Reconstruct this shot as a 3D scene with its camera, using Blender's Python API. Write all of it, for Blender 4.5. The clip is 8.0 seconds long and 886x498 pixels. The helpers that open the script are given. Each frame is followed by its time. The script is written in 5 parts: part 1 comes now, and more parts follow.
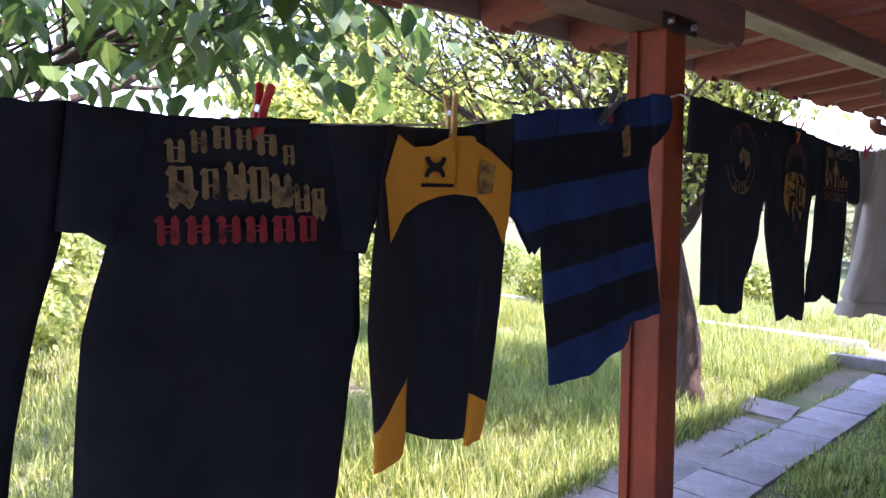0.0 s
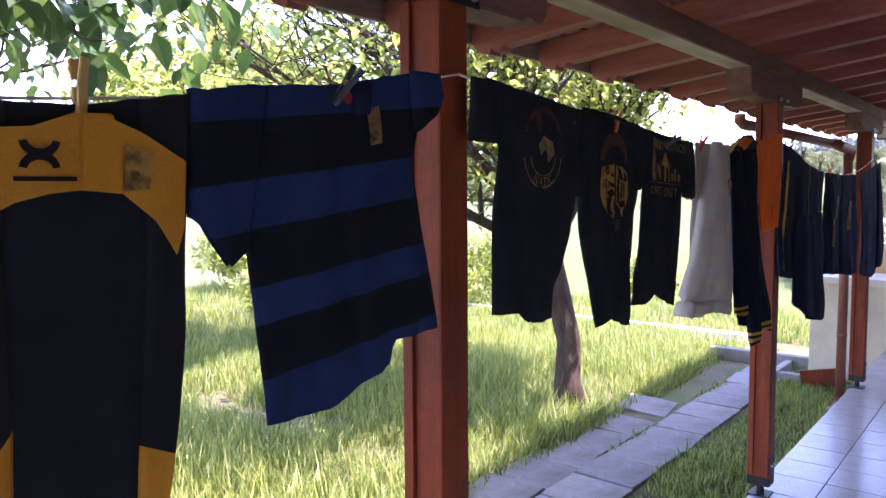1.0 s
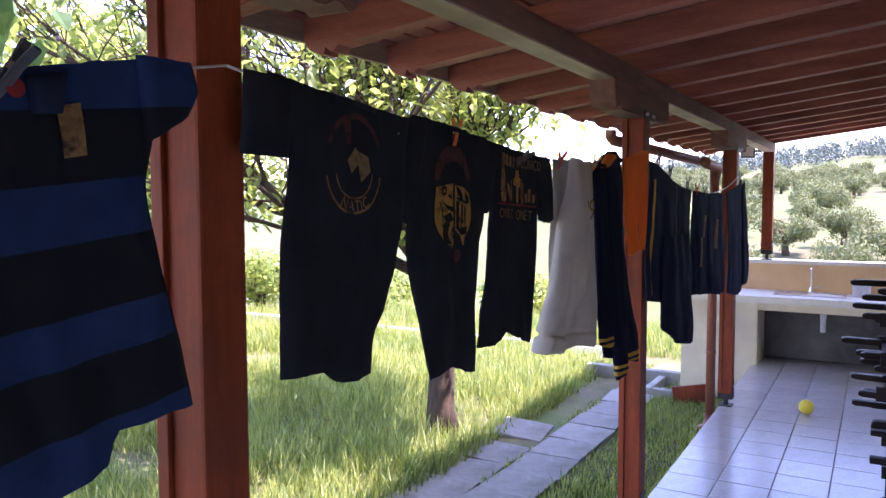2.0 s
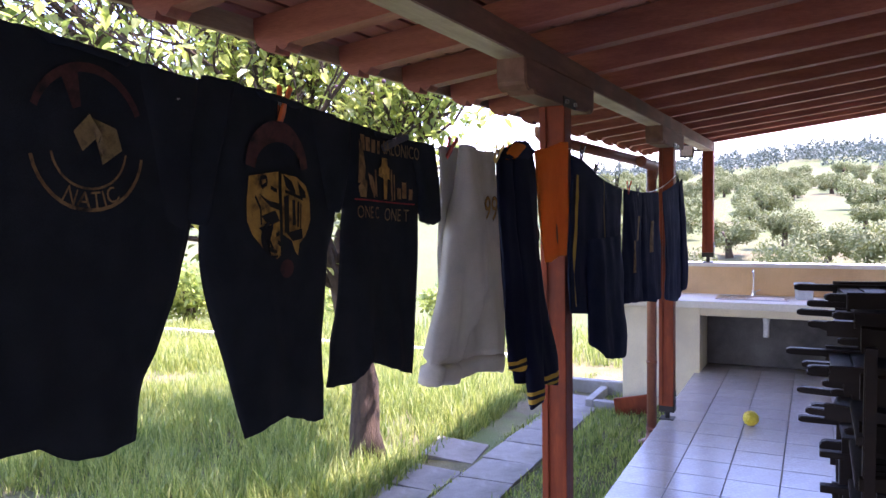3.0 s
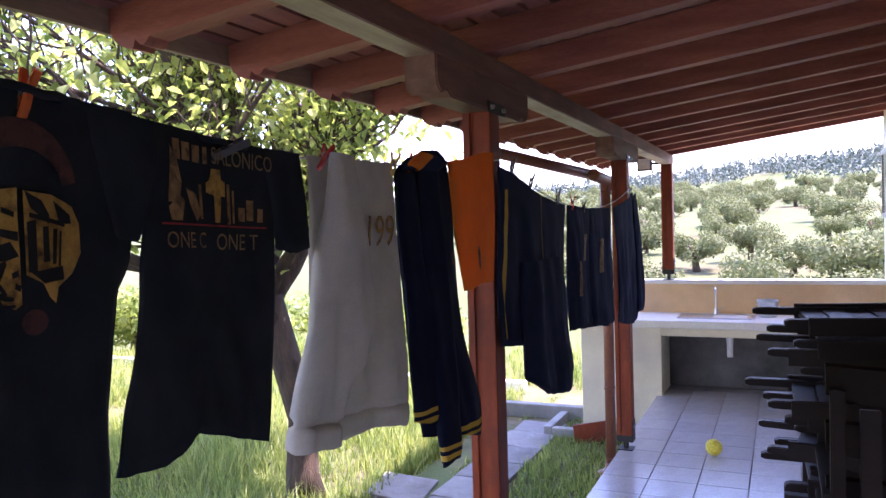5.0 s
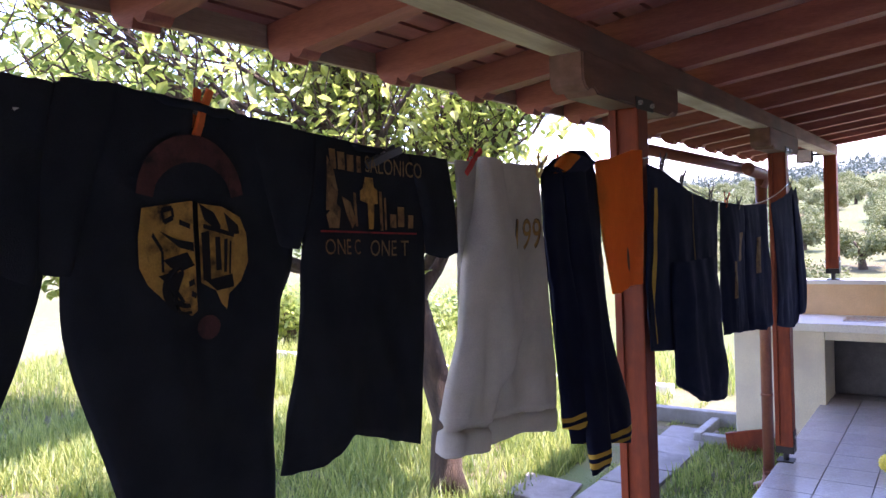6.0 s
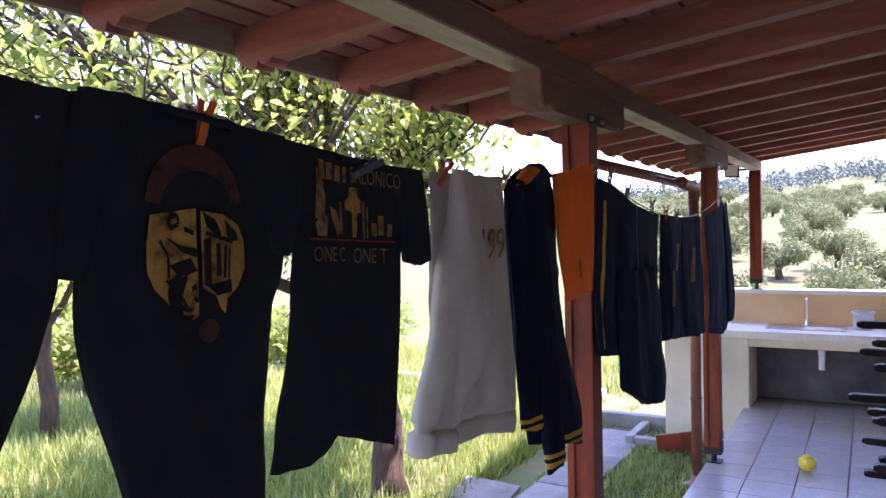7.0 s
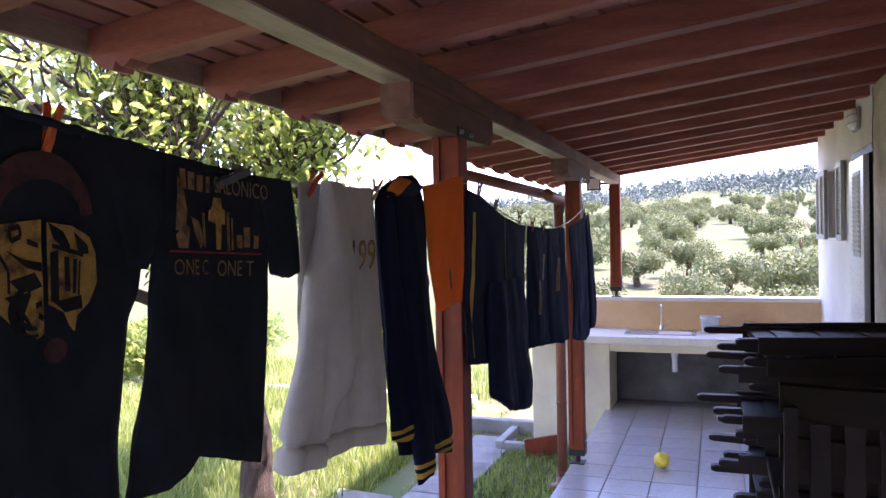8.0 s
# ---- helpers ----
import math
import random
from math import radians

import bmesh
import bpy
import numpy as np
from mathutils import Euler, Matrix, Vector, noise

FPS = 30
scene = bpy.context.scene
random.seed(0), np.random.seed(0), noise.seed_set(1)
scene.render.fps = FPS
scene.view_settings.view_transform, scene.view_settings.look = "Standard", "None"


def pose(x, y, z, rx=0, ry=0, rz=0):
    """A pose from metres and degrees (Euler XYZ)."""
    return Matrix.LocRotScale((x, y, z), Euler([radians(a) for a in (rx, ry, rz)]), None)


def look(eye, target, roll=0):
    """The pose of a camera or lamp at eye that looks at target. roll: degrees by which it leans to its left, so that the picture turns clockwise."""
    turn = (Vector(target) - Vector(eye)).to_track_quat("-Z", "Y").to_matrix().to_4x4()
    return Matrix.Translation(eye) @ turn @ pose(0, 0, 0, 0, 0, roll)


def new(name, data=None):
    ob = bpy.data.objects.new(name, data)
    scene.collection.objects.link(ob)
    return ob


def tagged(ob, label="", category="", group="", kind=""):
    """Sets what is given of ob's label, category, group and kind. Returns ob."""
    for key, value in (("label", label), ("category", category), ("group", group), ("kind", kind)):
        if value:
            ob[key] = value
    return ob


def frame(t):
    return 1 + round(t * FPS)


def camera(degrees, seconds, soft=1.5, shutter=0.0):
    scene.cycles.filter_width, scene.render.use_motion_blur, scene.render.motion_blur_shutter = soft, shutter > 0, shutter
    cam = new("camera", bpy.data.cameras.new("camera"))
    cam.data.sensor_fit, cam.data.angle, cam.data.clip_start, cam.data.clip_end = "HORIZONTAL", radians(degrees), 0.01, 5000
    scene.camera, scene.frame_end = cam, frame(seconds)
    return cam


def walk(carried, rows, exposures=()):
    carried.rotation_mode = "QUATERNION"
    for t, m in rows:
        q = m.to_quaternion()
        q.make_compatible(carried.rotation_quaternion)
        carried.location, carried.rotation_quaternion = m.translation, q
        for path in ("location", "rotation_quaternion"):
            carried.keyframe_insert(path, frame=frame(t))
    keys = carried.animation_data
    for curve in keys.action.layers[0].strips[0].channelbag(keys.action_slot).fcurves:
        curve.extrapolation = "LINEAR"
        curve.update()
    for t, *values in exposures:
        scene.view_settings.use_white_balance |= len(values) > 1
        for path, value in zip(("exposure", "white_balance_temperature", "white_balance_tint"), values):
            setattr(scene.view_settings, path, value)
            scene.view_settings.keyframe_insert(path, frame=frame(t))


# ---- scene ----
cam = camera(60.8, 8.0)
PATH = [
    (0, (0.376, 0.412, 1.783), (1.792, 1.816, 1.626), 0.2),
    (0.5, (0.628, 0.386, 1.767), (2.139, 1.687, 1.612), -0.1),
    (1, (0.905, 0.323, 1.772), (2.469, 1.559, 1.614), -0.4),
    (1.5, (1.155, 0.336, 1.768), (2.828, 1.423, 1.634), 0.1),
    (1.7, (1.239, 0.378, 1.801), (2.956, 1.395, 1.673), 0.5),
    (2.8, (1.899, 0.422, 1.803), (3.641, 1.397, 1.68), -0.9),
    (3, (2.0, 0.432, 1.769), (3.789, 1.319, 1.662), -0.9),
    (3.5, (2.231, 0.497, 1.806), (4.148, 1.063, 1.733), -0.9),
    (4, (2.395, 0.495, 1.81), (4.322, 1.024, 1.727), -1.1),
    (4.2, (2.449, 0.49, 1.788), (4.37, 1.04, 1.713), -0.8),
    (5.3, (2.517, 0.383, 1.776), (4.285, 1.315, 1.714), -2.1),
    (5.5, (2.523, 0.392, 1.779), (4.256, 1.389, 1.718), -2.1),
    (6, (2.515, 0.43, 1.793), (4.158, 1.568, 1.737), -2.3),
    (6.5, (2.439, 0.449, 1.798), (4.06, 1.619, 1.754), -2.0),
    (7, (2.395, 0.477, 1.806), (4.134, 1.463, 1.758), -1.3),
    (7.5, (2.392, 0.496, 1.813), (4.219, 1.308, 1.772), -1.3),
    (8, (2.399, 0.469, 1.813), (4.279, 1.152, 1.782), -1.1),
]
walk(cam, [(t, look(eye, target, roll)) for t, eye, target, roll in PATH], [(0, 3.0, 5950, 47), (8, 3.0, 5950, 47)])

# ---- world, sun ----
world = bpy.data.worlds.new("sky")
scene.world = world
world.use_nodes = True
wn = world.node_tree.nodes
sky = wn.new("ShaderNodeTexSky")
sky.sky_type, sky.sun_disc = "NISHITA", False
sky.sun_elevation, sky.sun_rotation = radians(66), radians(170)
sky.air_density, sky.dust_density = 1.0, 0.8
wn["Background"].inputs[1].default_value = 0.15
world.node_tree.links.new(sky.outputs[0], wn["Background"].inputs[0])
sun = new("sun", bpy.data.lights.new("sun", "SUN"))
sun.data.energy, sun.data.angle, sun.data.color = 3.0, radians(0.55), (1.0, 0.95, 0.86)
sun.matrix_world = look((0, 0, 20), (-2.0, 7.9, 0))

# levels and lines of the place, in metres
F = -0.08            # porch floor
GR = -0.50           # garden ground
LINE_Y = 1.485       # washing line
WALL_Y = -0.56       # face of the house wall
EDGE_Y = 1.63        # outer edge of the porch floor
END_X = 11.45        # far end of the porch
WEST_X = -4.0

# ---- materials ----
def ramp(nt, fac, lo, hi, a=0.3, b=0.7):
    r = nt.nodes.new("ShaderNodeValToRGB")
    r.color_ramp.elements[0].position, r.color_ramp.elements[1].position = a, b
    r.color_ramp.elements[0].color, r.color_ramp.elements[1].color = (*lo, 1), (*hi, 1)
    nt.links.new(fac, r.inputs[0])
    return r.outputs[0]


def noise_tex(nt, scale, detail=4, stretch=(1, 1, 1), rough=0.6):
    co = nt.nodes.new("ShaderNodeTexCoord")
    mp = nt.nodes.new("ShaderNodeMapping")
    mp.inputs["Scale"].default_value = stretch
    n = nt.nodes.new("ShaderNodeTexNoise")
    n.inputs["Scale"].default_value, n.inputs["Detail"].default_value = scale, detail
    n.inputs["Roughness"].default_value = rough
    nt.links.new(co.outputs["Object"], mp.inputs[0])
    nt.links.new(mp.outputs[0], n.inputs["Vector"])
    return n.outputs[0]


def mixed(nt, a, b, fac, kind="MIX"):
    m = nt.nodes.new("ShaderNodeMix")
    m.data_type, m.blend_type = "RGBA", kind
    if isinstance(fac, float):
        m.inputs[0].default_value = fac
    else:
        nt.links.new(fac, m.inputs[0])
    for i, v in ((6, a), (7, b)):
        if isinstance(v, tuple):
            m.inputs[i].default_value = (*v, 1)
        else:
            nt.links.new(v, m.inputs[i])
    return m.outputs[2]


def surface(name, lo, hi, rough=0.7, scale=8, fine=60, stretch=(1, 1, 1), bump=0.3, depth=0.004, stain=None, stain_scale=1.2,
            metal=0.0, thin=0.0, vary=0.0, island=False, spec=0.5):
    """A material with colour at two scales, stains and fine relief."""
    m = bpy.data.materials.new(name)
    m.use_nodes = True
    nt = m.node_tree
    p = nt.nodes["Principled BSDF"]
    p.inputs["Roughness"].default_value, p.inputs["Metallic"].default_value = rough, metal
    p.inputs["Specular IOR Level"].default_value = spec
    c = ramp(nt, noise_tex(nt, scale, 5, stretch), lo, hi)
    f = noise_tex(nt, fine, 3, stretch)
    c = mixed(nt, c, ramp(nt, f, (0.72, 0.72, 0.72), (1.15, 1.15, 1.15)), 0.6, "MULTIPLY")
    if stain:
        mask = ramp(nt, noise_tex(nt, stain_scale, 6), (0, 0, 0), (1, 1, 1), 0.48, 0.68)
        c = mixed(nt, c, stain, mask)
    if vary:
        src = nt.nodes.new("ShaderNodeNewGeometry").outputs["Random Per Island"] if island else nt.nodes.new("ShaderNodeObjectInfo").outputs["Random"]
        c = mixed(nt, c, ramp(nt, src, (1 - vary,) * 3, (1 + vary,) * 3, 0, 1), 1.0, "MULTIPLY")
    nt.links.new(c, p.inputs["Base Color"])
    rr = nt.nodes.new("ShaderNodeMapRange")
    rr.inputs[3].default_value, rr.inputs[4].default_value = max(rough - 0.12, 0.03), min(rough + 0.12, 1)
    nt.links.new(f, rr.inputs[0])
    nt.links.new(rr.outputs[0], p.inputs["Roughness"])
    b = nt.nodes.new("ShaderNodeBump")
    b.inputs["Strength"].default_value, b.inputs["Distance"].default_value = bump, depth
    nt.links.new(f, b.inputs["Height"])
    nt.links.new(b.outputs[0], p.inputs["Normal"])
    if thin:
        t = nt.nodes.new("ShaderNodeBsdfTranslucent")
        nt.links.new(c, t.inputs[0])
        mx = nt.nodes.new("ShaderNodeMixShader")
        mx.inputs[0].default_value = thin
        nt.links.new(p.outputs[0], mx.inputs[1])
        nt.links.new(t.outputs[0], mx.inputs[2])
        nt.links.new(mx.outputs[0], nt.nodes["Material Output"].inputs[0])
    return m


def foliage(name, lo, hi, thin=0.45, rough=0.5):
    """Leaf or blade: each island its own green, light passing through."""
    m = bpy.data.materials.new(name)
    m.use_nodes = True
    nt = m.node_tree
    p = nt.nodes["Principled BSDF"]
    p.inputs["Roughness"].default_value = rough
    g = nt.nodes.new("ShaderNodeNewGeometry")
    c = ramp(nt, g.outputs["Random Per Island"], lo, hi, 0, 1)
    c = mixed(nt, c, ramp(nt, noise_tex(nt, 0.9, 3), (0.7, 0.8, 0.7), (1.2, 1.1, 1.0)), 0.8, "MULTIPLY")
    nt.links.new(c, p.inputs["Base Color"])
    t = nt.nodes.new("ShaderNodeBsdfTranslucent")
    nt.links.new(mixed(nt, c, (1.25, 1.35, 0.85), 1.0, "MULTIPLY"), t.inputs[0])
    mx = nt.nodes.new("ShaderNodeMixShader")
    mx.inputs[0].default_value = thin
    nt.links.new(p.outputs[0], mx.inputs[1])
    nt.links.new(t.outputs[0], mx.inputs[2])
    nt.links.new(mx.outputs[0], nt.nodes["Material Output"].inputs[0])
    return m


M = {}
M["post"] = surface("varnished_redwood", (0.18, 0.030, 0.008), (0.29, 0.056, 0.014), 0.55, 3, 40, (6, 6, 0.6), 0.25, stain=(0.12, 0.028, 0.012), stain_scale=2.5, spec=0.25)
M["rafter"] = surface("stained_rafter_wood", (0.29, 0.10, 0.075), (0.45, 0.165, 0.12), 0.6, 3, 40, (6, 0.7, 6), 0.3, vary=0.18, spec=0.22)
M["board"] = surface("stained_ceiling_boards", (0.28, 0.105, 0.09), (0.42, 0.165, 0.135), 0.55, 3, 40, (0.6, 6, 6), 0.3, vary=0.22, island=True)
M["saddle"] = surface("weathered_brown_beam_wood", (0.15, 0.075, 0.055), (0.26, 0.14, 0.105), 0.7, 3, 40, (0.7, 6, 6), 0.35, stain=(0.14, 0.095, 0.075), stain_scale=2.0, spec=0.2)
# pale wood of the eave batten; under the beam it stands for floor bounce
M["beam"] = surface("pale_wood_and_bounce", (0.32, 0.24, 0.17), (0.48, 0.38, 0.28), 0.6, 3, 40, (0.5, 6, 6), 0.3, stain=(0.2, 0.12, 0.08), stain_scale=1.5)
M["tile"] = surface("glazed_floor_tile", (0.44, 0.40, 0.385), (0.54, 0.50, 0.48), 0.22, 5, 50, bump=0.06, depth=0.002, stain=(0.40, 0.34, 0.30), stain_scale=0.8, vary=0.06)
M["grout"] = surface("grey_grout", (0.2, 0.18, 0.17), (0.3, 0.27, 0.25), 0.9, 10, 80)
M["plaster"] = surface("cream_plaster", (0.70, 0.61, 0.41), (0.79, 0.71, 0.50), 0.85, 3, 90, bump=0.4, stain=(0.56, 0.49, 0.36), stain_scale=0.9)
M["white_plaster"] = surface("white_painted_plaster", (0.74, 0.70, 0.60), (0.84, 0.81, 0.72), 0.8, 3, 90, bump=0.35, stain=(0.64, 0.60, 0.50), stain_scale=0.8)
M["rough_plaster"] = surface("rough_bare_plaster", (0.62, 0.54, 0.39), (0.78, 0.70, 0.54), 0.95, 4, 30, (1, 1, 0.5), 0.9, 0.012, stain=(0.34, 0.26, 0.17), stain_scale=1.1)
M["yellow_plaster"] = surface("yellowed_rough_plaster", (0.58, 0.47, 0.27), (0.74, 0.63, 0.40), 0.95, 3, 30, (1, 1, 0.6), 0.8, 0.01, stain=(0.36, 0.25, 0.13), stain_scale=1.3)
M["brown_render"] = surface("brown_bare_render", (0.22, 0.15, 0.09), (0.36, 0.26, 0.17), 0.95, 3, 40, (1, 1, 0.5), 0.7, 0.008, stain=(0.15, 0.10, 0.06), stain_scale=1.6)
M["peach"] = surface("peach_parapet_plaster", (0.70, 0.45, 0.22), (0.80, 0.55, 0.29), 0.85, 3, 90, bump=0.35, stain=(0.55, 0.36, 0.2), stain_scale=0.9)
M["concrete"] = surface("pale_concrete", (0.26, 0.25, 0.225), (0.38, 0.365, 0.335), 0.9, 5, 60, bump=0.5, stain=(0.18, 0.17, 0.14))
M["slab"] = surface("grey_paving_slab", (0.22, 0.20, 0.18), (0.33, 0.31, 0.28), 0.85, 5, 70, bump=0.45, stain=(0.15, 0.135, 0.11), stain_scale=1.8, vary=0.14)
M["soil"] = surface("dry_soil_and_turf", (0.10, 0.085, 0.035), (0.22, 0.19, 0.08), 0.95, 3, 40, bump=0.8, depth=0.02, stain=(0.10, 0.14, 0.03), stain_scale=0.8)
M["bark"] = surface("grey_brown_bark", (0.045, 0.03, 0.019), (0.115, 0.074, 0.045), 0.95, 6, 35, (3, 3, 0.6), 1.0, 0.02)
M["metal"] = surface("black_iron", (0.02, 0.02, 0.02), (0.05, 0.045, 0.04), 0.5, 10, 80, metal=0.7)
M["steel"] = surface("brushed_steel", (0.5, 0.5, 0.5), (0.65, 0.65, 0.65), 0.28, 20, 120, (1, 8, 1), 0.05, metal=1.0)
M["pipe"] = surface("brown_painted_pipe", (0.20, 0.07, 0.04), (0.27, 0.10, 0.055), 0.4, 6, 60, bump=0.1)
M["roof"] = surface("terracotta_roof_tile", (0.34, 0.13, 0.07), (0.5, 0.22, 0.12), 0.85, 4, 50, stain=(0.25, 0.14, 0.09), vary=0.2, island=True)
M["chair"] = surface("dark_stained_chair_wood", (0.008, 0.005, 0.0042), (0.015, 0.0095, 0.0075), 0.5, 3, 50, (4, 0.8, 4), 0.2, stain=(0.016, 0.01, 0.0075), vary=0.2, spec=0.16)
M["white"] = surface("white_plastic", (0.70, 0.70, 0.69), (0.8, 0.8, 0.79), 0.4, 6, 60, bump=0.05)
M["door"] = surface("white_enamelled_metal", (0.68, 0.69, 0.70), (0.78, 0.79, 0.80), 0.3, 3, 60, bump=0.05, stain=(0.6, 0.58, 0.54))
M["shutter"] = surface("grey_aluminium_shutter", (0.30, 0.29, 0.26), (0.40, 0.39, 0.35), 0.5, 8, 60, bump=0.1)
M["dark"] = surface("dark_interior", (0.02, 0.02, 0.02), (0.04, 0.04, 0.04), 0.8)
M["glass"] = surface("dusty_window_glass", (0.10, 0.11, 0.11), (0.16, 0.17, 0.17), 0.1, 4, 30, bump=0.02)
M["ball"] = surface("yellow_rubber", (0.70, 0.55, 0.04), (0.82, 0.66, 0.07), 0.5, 12, 70, bump=0.1)
M["leaf"] = foliage("plum_leaf", (0.13, 0.18, 0.06), (0.50, 0.52, 0.20), 0.60, 0.3)
M["bigleaf"] = foliage("walnut_leaf", (0.045, 0.095, 0.035), (0.14, 0.22, 0.075), 0.36, 0.35)
M["grass"] = foliage("long_grass", (0.07, 0.135, 0.025), (0.44, 0.46, 0.15), 0.42, 0.5)
M["olive"] = foliage("olive_foliage", (0.105, 0.122, 0.055), (0.18, 0.195, 0.095), 0.25, 0.9)
# distance haze is mixed into this green: paler and bluer than pine
M["pine"] = foliage("pine_foliage_with_haze", (0.085, 0.112, 0.10), (0.15, 0.18, 0.155), 0.03, 0.8)
M["plum"] = surface("purple_plum_skin", (0.10, 0.05, 0.09), (0.2, 0.11, 0.16), 0.5, 15, 60, bump=0.05)


def cloth(name, lo, hi, thin=0.08, rough=0.9):
    return surface(name, lo, hi, rough, 7, 420, (1, 1, 1), 0.35, 0.002, thin=thin, spec=0.1)


M["black_cloth"] = cloth("black_cotton", (0.013, 0.016, 0.022), (0.023, 0.027, 0.035))
M["navy_cloth"] = cloth("navy_cotton", (0.012, 0.017, 0.040), (0.022, 0.029, 0.062))
M["grey_cloth"] = cloth("grey_marl_fleece", (0.44, 0.42, 0.385), (0.56, 0.535, 0.49), 0.2)
M["orange_cloth"] = cloth("orange_cotton", (0.72, 0.20, 0.025), (0.82, 0.26, 0.035), 0.4)
M["amber_cloth"] = cloth("amber_sports_fabric", (0.62, 0.26, 0.02), (0.74, 0.34, 0.04), 0.2)
M["cream_ink"] = cloth("cream_print", (0.42, 0.32, 0.17), (0.62, 0.49, 0.28), 0.1)
M["stripe_ink"] = cloth("yellow_rib_knit", (0.46, 0.30, 0.05), (0.60, 0.40, 0.08), 0.1)


def print_ink(name, lo, hi, gap, scale):
    """Ink worn and drawn in fine dark marks."""
    return surface(name, lo, hi, 0.8, 30, 300, bump=0.2, depth=0.001, stain=gap, stain_scale=scale, spec=0.2)


M["gold_ink"] = print_ink("gold_print", (0.28, 0.155, 0.035), (0.46, 0.265, 0.062), (0.05, 0.03, 0.015), 26)
M["faint_ink"] = print_ink("faint_maroon_print", (0.05, 0.02, 0.02), (0.09, 0.035, 0.03), (0.012, 0.012, 0.015), 24)
M["red_ink"] = print_ink("red_print", (0.20, 0.02, 0.025), (0.32, 0.04, 0.04), (0.02, 0.012, 0.02), 30)
M["brown_ink"] = print_ink("faded_brown_print", (0.15, 0.085, 0.035), (0.30, 0.19, 0.085), (0.02, 0.016, 0.014), 34)
# plaster with the shade of the deep niche put into its colour
M["niche_shade"] = surface("shade_darkened_plaster", (0.07, 0.065, 0.06), (0.15, 0.14, 0.125), 0.9, 3, 60, bump=0.4, stain=(0.04, 0.037, 0.035))
M["dull_ink"] = print_ink("worn_cream_print", (0.14, 0.10, 0.045), (0.30, 0.215, 0.105), (0.02, 0.018, 0.02), 30)
M["dark_ink"] = cloth("black_print", (0.012, 0.012, 0.014), (0.02, 0.02, 0.022), 0.02)
def banded_cloth(name, lo, hi, other, edges, slope=0.0, reach=(-1.1, 0.1)):
    """Cloth with straight bands of a second colour: between each two edges, counted upwards; slope tilts them."""
    m = cloth(name, lo, hi)
    nt = m.node_tree
    tc, sp = nt.nodes.new("ShaderNodeTexCoord"), nt.nodes.new("ShaderNodeSeparateXYZ")
    nt.links.new(tc.outputs["Object"], sp.inputs[0])
    ma = nt.nodes.new("ShaderNodeMath")
    ma.operation = "MULTIPLY_ADD"
    ma.inputs[1].default_value = -slope
    nt.links.new(sp.outputs[0], ma.inputs[0])
    nt.links.new(sp.outputs[2], ma.inputs[2])
    mr = nt.nodes.new("ShaderNodeMapRange")
    mr.inputs[1].default_value, mr.inputs[2].default_value = reach
    nt.links.new(ma.outputs[0], mr.inputs[0])
    r = nt.nodes.new("ShaderNodeValToRGB")
    r.color_ramp.interpolation = "CONSTANT"
    for k, e in enumerate([reach[0]] + list(edges)):
        pos = (e - reach[0]) / (reach[1] - reach[0])
        el = r.color_ramp.elements[k] if k < 2 else r.color_ramp.elements.new(pos)
        el.position = pos
        el.color = (0, 0, 0, 1) if k % 2 == 0 else (1, 1, 1, 1)
    nt.links.new(mr.outputs[0], r.inputs[0])
    p = nt.nodes["Principled BSDF"]
    base = p.inputs["Base Color"].links[0].from_socket
    nt.links.new(mixed(nt, base, other, r.outputs[0]), p.inputs["Base Color"])
    return m


M["striped_cloth"] = banded_cloth("blue_black_striped_cotton", (0.014, 0.030, 0.095), (0.022, 0.044, 0.130), (0.013, 0.015, 0.020), (-0.552, -0.444, -0.37, -0.26, -0.165, -0.05), 0.12)
for n, z0 in enumerate((-0.945, -0.84, -0.975)):
    M["cuff_%d" % n] = banded_cloth("navy_with_yellow_ribs", (0.006, 0.008, 0.022), (0.011, 0.014, 0.034), (0.45, 0.29, 0.05), (z0 + 0.006, z0 + 0.022, z0 + 0.036, z0 + 0.052))
M["cuff_left"] = banded_cloth("amber_cuffed_black_jersey", (0.62, 0.26, 0.02), (0.74, 0.34, 0.04), (0.016, 0.019, 0.025), (-0.415,), 0.9, (-1.6, 0.6))
M["cuff_right"] = banded_cloth("amber_cuffed_black_jersey", (0.62, 0.26, 0.02), (0.74, 0.34, 0.04), (0.016, 0.019, 0.025), (-0.51,), -0.5, (-1.6, 0.6))
M["orange_peg"] = surface("orange_plastic", (0.72, 0.14, 0.02), (0.82, 0.2, 0.04), 0.4, 12, 60, thin=0.25)
M["red_peg"] = surface("red_plastic", (0.62, 0.04, 0.03), (0.72, 0.07, 0.05), 0.4, 12, 60, thin=0.25)
M["yellow_peg"] = surface("pale_wooden_peg", (0.55, 0.36, 0.10), (0.70, 0.48, 0.16), 0.6, 12, 60)
M["pale_peg"] = surface("pale_grey_plastic", (0.35, 0.35, 0.36), (0.45, 0.45, 0.46), 0.4, 12, 60)
M["dark_peg"] = surface("dark_grey_plastic", (0.04, 0.045, 0.06), (0.08, 0.085, 0.1), 0.4, 12, 60)

# ---- building blocks ----
def box(bm, x0, x1, y0, y1, z0, z1, bevel=0.0):
    vs = bmesh.ops.create_cube(bm, size=1)["verts"]
    for v in vs:
        v.co = Vector(((x0 + x1) / 2 + v.co.x * (x1 - x0), (y0 + y1) / 2 + v.co.y * (y1 - y0), (z0 + z1) / 2 + v.co.z * (z1 - z0)))
    if bevel:
        es = list({e for v in vs for e in v.link_edges})
        bmesh.ops.bevel(bm, geom=es, offset=bevel, segments=2, profile=0.6, affect="EDGES")


